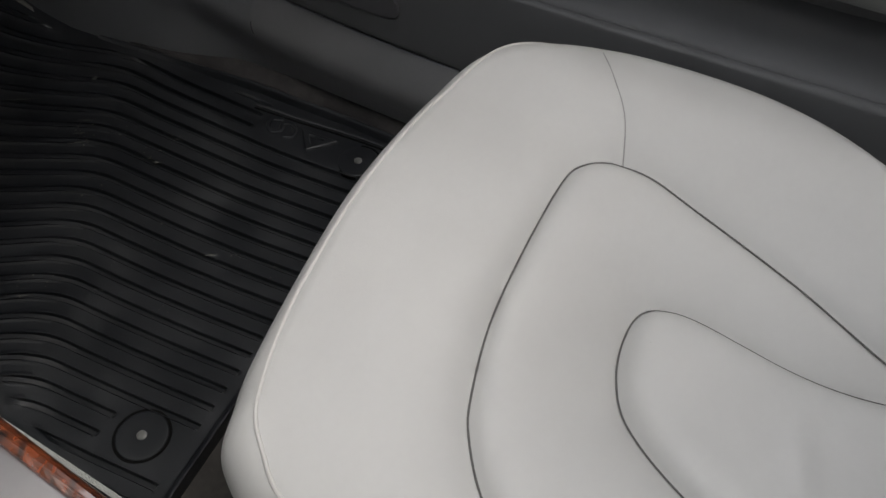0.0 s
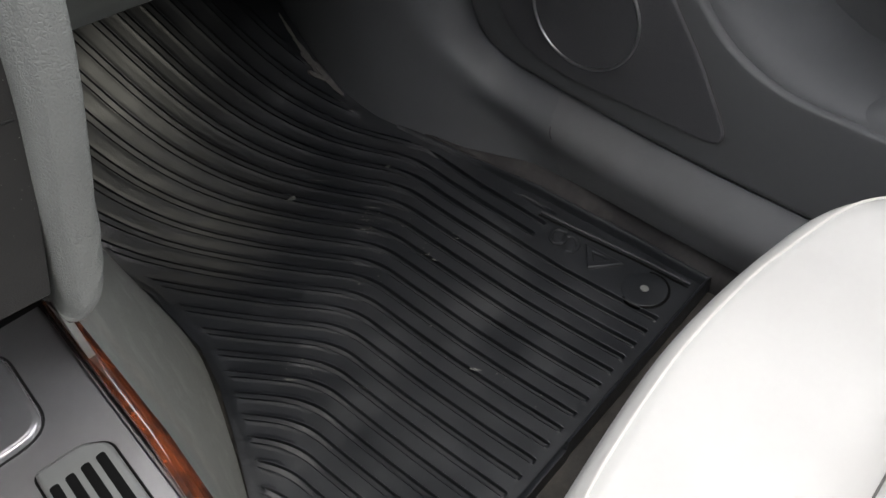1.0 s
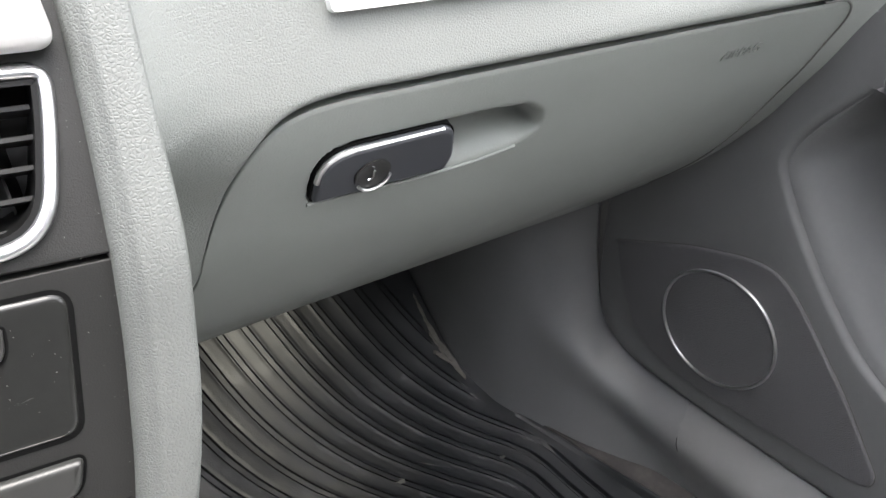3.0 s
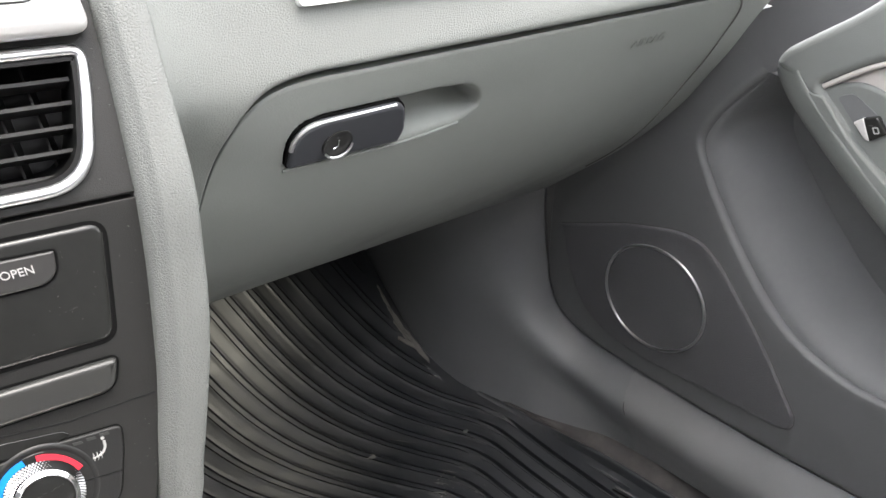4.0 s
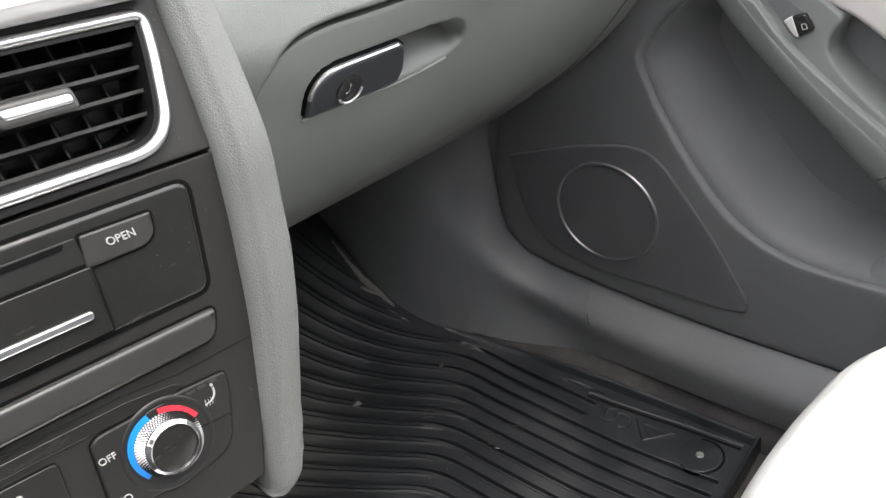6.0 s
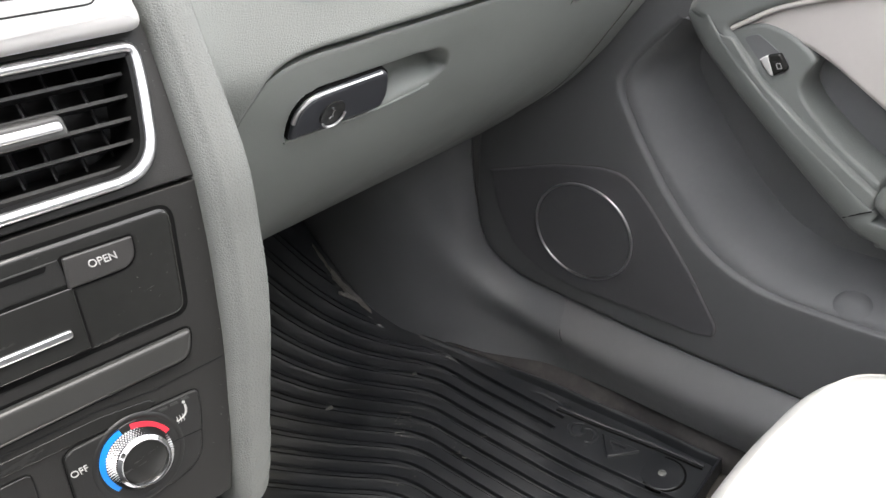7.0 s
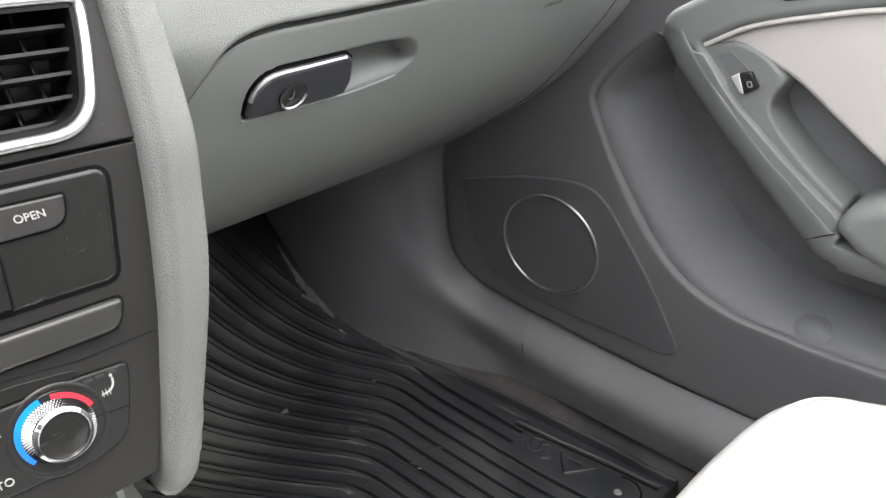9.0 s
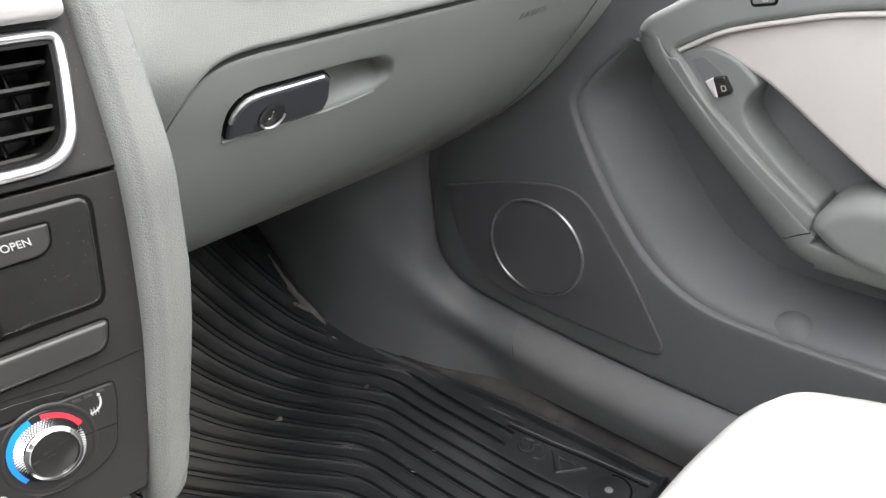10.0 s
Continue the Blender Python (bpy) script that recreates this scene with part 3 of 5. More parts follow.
# ---- door sill and kick panel ----
def sill():
    st = [
        [(0.0630, -0.75, 0.033), (0.0585, -0.75, 0.052), (0.0565, -0.75, 0.092), (0.087, -0.75, 0.137)],
        [(0.0630, -0.3, 0.033), (0.0585, -0.3, 0.052), (0.0565, -0.3, 0.092), (0.087, -0.3, 0.137)],
        [(0.0630, 0.0, 0.035), (0.0585, 0.0, 0.054), (0.0565, 0.0, 0.095), (0.087, 0.0, 0.139)],
        [(0.0570, 0.2, 0.042), (0.0545, 0.2, 0.070), (0.052, 0.2, 0.115), (0.088, 0.2, 0.154)],
        [(0.030, 0.29, 0.043), (0.046, 0.29, 0.090), (0.046, 0.295, 0.138), (0.088, 0.315, 0.170)],
        [(-0.001, 0.355, 0.046), (0.021, 0.35, 0.115), (0.034, 0.345, 0.175), (0.086, 0.368, 0.210)],
        [(-0.034, 0.408, 0.060), (-0.010, 0.395, 0.14), (0.012, 0.385, 0.23), (0.084, 0.378, 0.275)],
        [(-0.062, 0.458, 0.080), (-0.038, 0.44, 0.18), (-0.008, 0.42, 0.31), (0.080, 0.372, 0.36)],
        [(-0.078, 0.525, 0.130), (-0.056, 0.50, 0.25), (-0.030, 0.47, 0.38), (0.078, 0.36, 0.45)],
        [(-0.074, 0.62, 0.22), (-0.066, 0.60, 0.34), (-0.05, 0.56, 0.46), (0.06, 0.42, 0.54)],
        [(-0.074, 0.80, 0.42), (-0.07, 0.78, 0.48), (-0.06, 0.72, 0.54), (0.04, 0.55, 0.62)],
    ]
    t = thing("door_sill_trim", "charcoal plastic sill trim running forward into the kick panel", "sill trim")
    cols = np.array([spline(s, 40) for s in st])
    skin = np.stack([spline(cols[:, j], 400) for j in range(40)], 1)
    rear, front = [], []
    for j in range(40):
        cut = int(np.argmax(skin[:, j, 1] > 0.187 + 0.028 * j / 39))
        rear.append(skin[np.linspace(0, cut, 40).round().astype(int), j])
        front.append(skin[np.linspace(cut, 399, 100).round().astype(int), j])
    part("sill_panel", grid(np.stack(rear, 1), (0.012, 0.009, -0.008)), SILL, t)
    part("kick_panel", grid(np.stack(front, 1), (0.012, 0.009, -0.008)), SILL_SHADED, t, "kick panel, coloured darker for the footwell shade")
    part("joint", tube(spline([(0.0885, 0.215, 0.155), (0.0522, 0.205, 0.117), (0.0532, 0.197, 0.095), (0.057, 0.19, 0.07), (0.064, 0.187, 0.037)], 20), 0.0007, sides=6), VENT, t, "thin joint across the sill")
    return t


sill()
strip = [[(x0, y, floor_z(y) - 0.017), (x0 + 0.002, y, floor_z(y) + 0.003), (x1, y, floor_z(y) + h), (x1 + 0.004, y, floor_z(y) + h + 0.01)] for y, x0, x1, h in ((-0.75, 0.058, 0.074, 0.026), (0.0, 0.057, 0.074, 0.026), (0.10, 0.0495, 0.071, 0.026), (0.15, 0.0410, 0.068, 0.026), (0.22, 0.0285, 0.060, 0.024), (0.28, 0.0160, 0.042, 0.014), (0.34, -0.001, 0.016, 0.000), (0.40, -0.025, -0.018, -0.004))]
tagged(link("carpet_edge", loft(strip, 70, 14, (0.01, 0, -0.01)), DUSTY), "dark dusty carpet between mat and sill", "carpet", kind="structure")
fray = bmesh.new()
rng = random.Random(3)
for x0, y0, x1, y1, wd in ((-0.087, 0.604, -0.0895, 0.562, 0.0020), (-0.0895, 0.575, -0.0865, 0.532, 0.0032), (-0.0880, 0.548, -0.0795, 0.490, 0.0042), (-0.1014, 0.5343, -0.0850, 0.513, 0.0026), (-0.0940, 0.556, -0.0885, 0.520, 0.0016)):
    a = []
    for k in np.linspace(0, 1, 9):
        x, y = x0 + (x1 - x0) * k + rng.gauss(0, 0.0005), y0 + (y1 - y0) * k
        w = wd * (0.25 + math.sin(math.pi * k) * rng.uniform(0.5, 1.0))
        a.append([fray.verts.new((x + dx, y, float(floor_z(y)) + 0.004 + dz)) for dx, dz in ((-w, 0), (0, 0.4 * w), (w, 0.003), (0, -0.004))])
    for p, q in zip(a, a[1:]):
        for i in range(4):
            fray.faces.new((p[i], p[(i + 1) % 4], q[(i + 1) % 4], q[i]))
tagged(link("carpet_fray", fray, FRAY, smooth=False), "pale frayed carpet edge beside the mat", "carpet", kind="structure")

# ---- tunnel side below the console ----
tun = [
    [(-0.572, -0.85, 0.362), (-0.56, -0.85, 0.2), (-0.548, -0.85, -0.01)],
    [(-0.570, -0.2, 0.362), (-0.558, -0.2, 0.2), (-0.546, -0.2, -0.01)],
    [(-0.569, 0.0, 0.362), (-0.558, 0.0, 0.2), (-0.545, 0.0, -0.01)],
    [(-0.568, 0.10, 0.366), (-0.54, 0.10, 0.2), (-0.528, 0.10, -0.004)],
    [(-0.562, 0.17, 0.44), (-0.525, 0.18, 0.22), (-0.497, 0.19, 0.01)],
    [(-0.560, 0.25, 0.50), (-0.505, 0.29, 0.24), (-0.462, 0.31, 0.03)],
    [(-0.562, 0.33, 0.52), (-0.505, 0.39, 0.26), (-0.464, 0.40, 0.055)],
    [(-0.575, 0.42, 0.55), (-0.53, 0.47, 0.30), (-0.492, 0.475, 0.09)],
    [(-0.62, 0.60, 0.62), (-0.58, 0.66, 0.45), (-0.56, 0.70, 0.30)],
]
tagged(link("wall_tunnel", loft(tun, 90, 30, (-0.003, 0, 0)), TUNNEL), "grey-green vinyl side of the centre tunnel", "wall", kind="structure")


# ---- centre console with wood strip ----
def console():
    t = thing("centre_console", "dark grey centre console with a glossy wood strip", "centre console")
    out = rounded([(-0.5784, -0.80), (-0.5784, 0.115), (-0.80, 0.115), (-0.80, -0.80)], 0.002)
    part("console_top", slab(out, lambda a, b, h: (a, b, 0.355 + h), -0.30, 0.022, 0.003), CONSOLE, t)
    yy = np.linspace(-0.80, 0.105, 60)
    prof = [(-0.5775, 0.370), (-0.5773, 0.3785), (-0.5767, 0.3806), (-0.5754, 0.3814), (-0.5725, 0.3815), (-0.5694, 0.3812), (-0.5680, 0.3802), (-0.5655, 0.3745), (-0.5650, 0.366), (-0.5650, 0.352)]
    part("wood_strip", grid([[(x - 0.05 * max(0, -y - 0.05), y, z) for x, z in spline(prof, 22)] for y in yy], (-0.01, 0, -0.02)), WOOD, t, "glossy red-brown burl wood strip")
    part("strip_joint", tube([(-0.5781, -0.80, 0.3770), (-0.5781, 0.105, 0.3770)], 0.0006, sides=6), HOLE, t)
    put = lambda a, b, h: (a, b, 0.377 + h)
    groove = rounded([(-0.5915, -0.155), (-0.5915, -0.034), (-0.606, -0.022), (-0.636, -0.022), (-0.636, -0.155)], 0.006)
    part("vent_groove", slab(groove, put, -0.004, 0.0005), HOLE, t)
    body = inset(groove, 0.0016)
    v = part("slotted_cover", slab(body, put, -0.002, 0.004, 0.003), LOCK, t, "grey slotted cover")
    for k in range(4):
        x = -0.6010 - 0.0092 * k
        part("slot", slab(rounded([(x - 0.0028, -0.140), (x + 0.0028, -0.140), (x + 0.0028, -0.040), (x - 0.0028, -0.040)], 0.002, 3), put, 0.0, 0.0043), HOLE, v, "black slot")
    lid = rounded([(-0.614, 0.0), (-0.614, 0.09), (-0.74, 0.09), (-0.74, 0.0)], 0.022, 8)
    part("lid_gap", slab(inset(lid, -0.0015), put, -0.002, 0.0006), VENT, t)
    part("tray_lid", slab(lid, put, -0.002, 0.005, 0.004), CONSOLE, t, "dark round-cornered tray lid")
    part("edge_strip", tube([(-0.650, -0.8, 0.379), (-0.650, -0.06, 0.379)], 0.004, sides=10), GUN, t, "dark edge strip")
    return t


console()


# ---- passenger seat ----
SEAT = [(-0.505, -0.243), (-0.465, -0.219), (-0.416, -0.203), (-0.311, -0.181), (-0.226, -0.1690), (-0.128, -0.1680), (-0.060, -0.1770), (-0.012, -0.203), (0.020, -0.246), (0.045, -0.323), (0.053, -0.430), (0.041, -0.52), (0.008, -0.60), (-0.05, -0.70), (-0.15, -0.79), (-0.40, -0.80), (-0.51, -0.72), (-0.535, -0.5), (-0.530, -0.32)]
SEAM_OUT = [(-0.47, -0.56), (-0.455, -0.46), (-0.435, -0.419), (-0.396, -0.385), (-0.362, -0.369), (-0.296, -0.351), (-0.216, -0.342), (-0.131, -0.339), (-0.102, -0.347), (-0.086, -0.368), (-0.082, -0.392), (-0.087, -0.433), (-0.121, -0.549), (-0.153, -0.645), (-0.17, -0.74)]
SEAM_IN = [(-0.40, -0.66), (-0.352, -0.547), (-0.311, -0.483), (-0.269, -0.457), (-0.228, -0.448), (-0.201, -0.452), (-0.190, -0.469), (-0.187, -0.500), (-0.194, -0.575), (-0.193, -0.620), (-0.185, -0.66), (-0.17, -0.70)]
SEAM_SIDE = [(-0.083, -0.380), (-0.046, -0.362), (-0.016, -0.338), (0.004, -0.322), (0.016, -0.312)]


def seat_z(x, y):
    return 0.268 - 0.05 * np.exp(-(((x + 0.25) / 0.14) ** 2)) * smooth01((-0.30 - y) / 0.16) + 0.022 * smooth01((x + 0.10) / 0.10) + 0.0045 * np.exp(-(((y + 0.600 - 0.2 * (x + 0.27)) / 0.013) ** 2) - ((x + 0.278) / 0.036) ** 2)


def seat_dip(p, s_out, s_in, s_side):
    """How far the seams draw the leather down: a long slope outside each pad, a short one inside."""
    z = np.zeros(len(p))
    for s, deep, far, near in ((s_out, 0.019, 0.030, 0.012), (s_in, 0.026, 0.036, 0.012)):
        d = along(p, s)
        z -= deep * np.exp(-d / np.where(inside(p, s), near, far)) + 0.002 * np.exp(-d / 0.005)
    return z - 0.0035 * np.exp(-along(p, s_side) / 0.006)


def seat():
    t = thing("passenger_seat", "light grey leather front passenger seat cushion with curved seams", "car seat")
    o = spline(SEAT, 420, True)
    c = np.array([-0.235, -0.47])
    prof = [(0.0, 0.0)] + [(k, 0.0) for k in np.linspace(0.02, 0.90, 100)]
    for q in np.linspace(0.03, 1, 16):
        a = q * math.pi / 2
        prof.append((0.90 + 0.10 * math.sin(a), -0.040 * (1 - math.cos(a))))
    prof += [(1.0, -0.06), (0.99, -0.09), (0.97, -0.13), (0.94, -0.18), (0.90, -0.22)]
    s_out, s_in, s_side = spline(SEAM_OUT, 120), spline(SEAM_IN, 100), spline(SEAM_SIDE, 20)
    rows = []
    for k, dz in prof:
        p = c + (o - c) * max(k, 0.001)
        z = seat_z(p[:, 0], p[:, 1]) + 0.006 * (1 - k**2)
        if k <= 0.98 and dz > -0.03:
            z = z + seat_dip(p, s_out, s_in, s_side)
        rows.append(np.c_[p, z + dz])
    part("cushion", grid(np.array(rows), wrap=True), LEATHER, t, angle=80)

    ang = np.arctan2(*(o - c).T[::-1])
    ro = np.linalg.norm(o - c, axis=1)
    order = np.argsort(ang)

    def on_top(path, lift):
        p = np.asarray(path)
        rel = np.linalg.norm(p - c, axis=1) / np.interp(np.arctan2(*(p - c).T[::-1]), ang[order], ro[order], period=2 * math.pi)
        z = seat_z(p[:, 0], p[:, 1]) + 0.006 * (1 - rel**2) + seat_dip(p, s_out, s_in, s_side)
        return np.c_[p, z + lift]

    part("seam", tube(on_top(s_out, 0.0024), 0.0009, sides=6), THREAD, t, "dark stitched seam")
    part("seam", tube(on_top(s_in, 0.0022), 0.0009, sides=6), THREAD, t, "dark stitched seam")
    front = spline([(-0.520, -0.36), (-0.505, -0.300), (-0.486, -0.272), (-0.470, -0.253), (-0.446, -0.238), (-0.389, -0.217), (-0.328, -0.203), (-0.239, -0.190), (-0.137, -0.188), (-0.06, -0.200), (-0.01, -0.224), (0.02, -0.262)], 80)
    k = np.linalg.norm(front - c, axis=1)
    rel = k / np.interp(np.arctan2(*(front - c).T[::-1]), ang[order], ro[order], period=2 * math.pi)
    q = np.clip((rel - 0.90) / 0.10, 0, 1)
    dz = -0.040 * (1 - np.sqrt(np.clip(1 - q**2, 0, 1)))
    zf = seat_z(front[:, 0], front[:, 1]) + 0.006 * (1 - rel**2) + dz
    part("side_seam", tube(on_top(s_side, 0.0007), 0.0006, sides=6), SEAM_GREY, t, "thin seam at the side")
    part("welt", tube(np.c_[front, zf + 0.0002], 0.0017, sides=8), WELT, t, "raised pale welt along the front edge")
    return t


seat()


# ---- dashboard: padded upper part, glove box lid, end pillar of the centre stack ----
GL = [(-0.006, 0.722), (0.000, 0.708), (0.010, 0.686), (0.026, 0.660), (0.057, 0.612), (0.112, 0.555), (0.200, 0.500)]
GR = [(-0.0125, 0.709), (-0.004, 0.694), (0.010, 0.676), (0.036, 0.646), (0.075, 0.600), (0.165, 0.512), (0.318, 0.418)]
GLs, GRs = spline(GL, 80), spline(GR, 80)


def glove_profile(x):
    """Cross-section of the glove box face at x."""
    w = (x + 0.46) / 0.51
    return GLs + (GRs - GLs) * w


def glove_y(x, z):
    p = glove_profile(x)
    return float(np.interp(-z, -p[:, 1], p[:, 0]))


SEAM = spline([(-0.530, 0.545), (-0.490, 0.612), (-0.4826, 0.636), (-0.4752, 0.659), (-0.4670, 0.6775), (-0.4565, 0.6920), (-0.4435, 0.7030), (-0.428, 0.7083), (-0.405, 0.7095), (-0.375, 0.7077), (-0.31, 0.7040), (-0.131, 0.693), (-0.018, 0.685), (0.07, 0.679)], 400)


def lid_top(x):
    """Height of the lid's upper seam."""
    return np.interp(x, SEAM[:, 0], SEAM[:, 1])


RECESS = np.array([(-0.4262, 0.6490), (-0.4240, 0.6710), (-0.416, 0.6802), (-0.404, 0.6826), (-0.340, 0.6782), (-0.310, 0.6765), (-0.284, 0.6730), (-0.269, 0.6640), (-0.2632, 0.6510), (-0.281, 0.6412), (-0.322, 0.6398), (-0.345, 0.6408)])


def glove_box():
    t = thing("glove_box", "closed grey glove box lid with a flush pull handle", "glove box")
    ns = 130
    xs = np.concatenate([np.linspace(-0.515, -0.44, 34, endpoint=False), np.linspace(-0.44, -0.26, 170, endpoint=False), np.linspace(-0.26, 0.068, 105)])
    rec = rounded(RECESS, 0.006, 4)
    rows = []
    for x in xs:
        p = glove_profile(x)
        s0 = np.interp(-(lid_top(x) - 0.001), -p[:, 1], np.linspace(0, 1, len(p)))
        s = s0 + (1 - s0) * np.linspace(0, 1, ns) ** 1.25
        y = np.interp(s, np.linspace(0, 1, len(p)), p[:, 0])
        z = np.interp(s, np.linspace(0, 1, len(p)), p[:, 1])
        q = np.c_[np.full(ns, x), z]
        d = along(q, np.vstack([rec, rec[:1]])) * np.where(inside(q, rec), 1, -1)
        up = np.clip((z - 0.641) / 0.036, 0, 1)
        deep = 0.030 * smooth01(d / 0.0055) * (0.05 + 0.95 * smooth01(up * 1.5))
        lip = np.interp(np.linspace(0, 1, ns) ** 1.25 * (1 - s0), [0, 0.005, 0.012], [0.012, 0.0010, 0])
        rows.append(np.c_[np.full(ns, x), y + 0.97 * deep + lip, z + 0.26 * deep])
    rows = np.array(rows)
    # the outer end narrows downwards
    end = np.interp(rows[:, :, 2], [0.47, 0.507, 0.56], [0.050, 0.050, 0.068])
    rows[:, :, 0] = np.where(rows[:, :, 0] > 0.03, 0.03 + (rows[:, :, 0] - 0.03) * (end - 0.03) / 0.038, rows[:, :, 0])
    # the lower edge turns forward under the dashboard
    tail = [rows[:, -1] + np.array(o) for o in ((0, 0.012, -0.004), (0, 0.025, -0.003), (0, 0.06, 0.004), (0, 0.25, 0.03))]
    rows = np.concatenate([rows, np.stack(tail, 1)], 1)
    part("lid", grid(rows, (0, 0.03, 0.01)), DASH_SMOOTH, t, angle=60)
    n = Vector((0, -0.86, -0.51))
    put = lambda a, b, h: (a, glove_y(a, b) + n.y * h, b + n.z * h)
    hand = rounded([(-0.4228, 0.6515), (-0.4208, 0.6690), (-0.4150, 0.6772), (-0.4040, 0.6802), (-0.3450, 0.6768), (-0.3385, 0.6722), (-0.3338, 0.6545), (-0.3375, 0.6446)], [0.002, 0.006, 0.006, 0.006, 0.004, 0.004, 0.004, 0.002])
    part("handle_gap", slab(inset(hand, -0.0012), put, -0.012, 0.0006), HOLE, t)
    h = part("handle", slab(hand, put, -0.012, 0.0044, 0.0030, 5), GUN, t, "dark grey pull handle with a bright upper edge")
    top = [put(a, b, 0.0022) for a, b in spline([(-0.4210, 0.6640), (-0.4196, 0.6700), (-0.4143, 0.6758), (-0.4040, 0.6786), (-0.375, 0.6770), (-0.3460, 0.6752)], 30)]
    part("bright_edge", tube(top, 0.0017, sides=10), SILVER, h, "bright metal edge")
    c = put(-0.3890, 0.6612, 0.0046)
    # flat dark disc stands in for the shade inside the recessed dish
    lock = part("lock_cylinder", turned([(0.0110, -0.001), (0.0110, 0.0012), (0.0104, 0.0014), (0.0090, 0.0006), (0.004, 0.0003)], c, n, 40), SATIN, h, "round lock dish, coloured dark in place of a shaded recess")
    # silver arc on the lower rim only, put in as its highlight
    q = np.linspace(3.6, 6.1, 20)
    u, w = Vector((1, 0, 0)), n.cross(Vector((1, 0, 0)))
    part("lock_rim_glint", tube([Vector(c) + n * 0.0022 + (u * math.cos(a) + w * math.sin(a)) * 0.0103 for a in q], 0.0009, sides=8), SILVER, h, "bright arc put in as the highlight of the lower lock rim")
    part("key_slot", tube([Vector(c) + n * 0.001 + u * 0.0006 + w * 0.004, Vector(c) + n * 0.001 - w * 0.0025, Vector(c) + n * 0.001 - u * 0.003 - w * 0.003], 0.0007, sides=6), CHROME, h, "bright key slot")
    lip = [put(a, b, 0.0004) for a, b in spline([(-0.4250, 0.6488), (-0.390, 0.6450), (-0.345, 0.6408), (-0.322, 0.6397), (-0.300, 0.6400), (-0.282, 0.6410)], 40)]
    part("recess_lip", tube(lip, 0.0012, sides=8), DASH_SMOOTH, t, "rounded lip below the handle")
    a = -0.092
    edge = [put(p, q, 0.0002) for p, q in spline([(-0.030, 0.6848), (-0.004, 0.6822), (0.016, 0.6725), (0.0265, 0.657), (0.0290, 0.630), (0.0295, 0.580), (0.0295, 0.520), (0.0295, 0.470)], 90)]
    part("lid_joint", tube(edge, 0.0010, sides=8), THREAD, t, "dark joint at the end of the lid")
    words("AIRBAG", 0.0115, put(a, 0.6615, 0.0006), (1, 0, -0.03), (0, -0.52, 0.85), DASH, t)
    return t


def stack_y(z):
    """The centre stack's face: steep below, leaning back beside the air vent."""
    return 0.13 * z - 0.1478 + 0.215 * max(0.0, z - 0.6955)


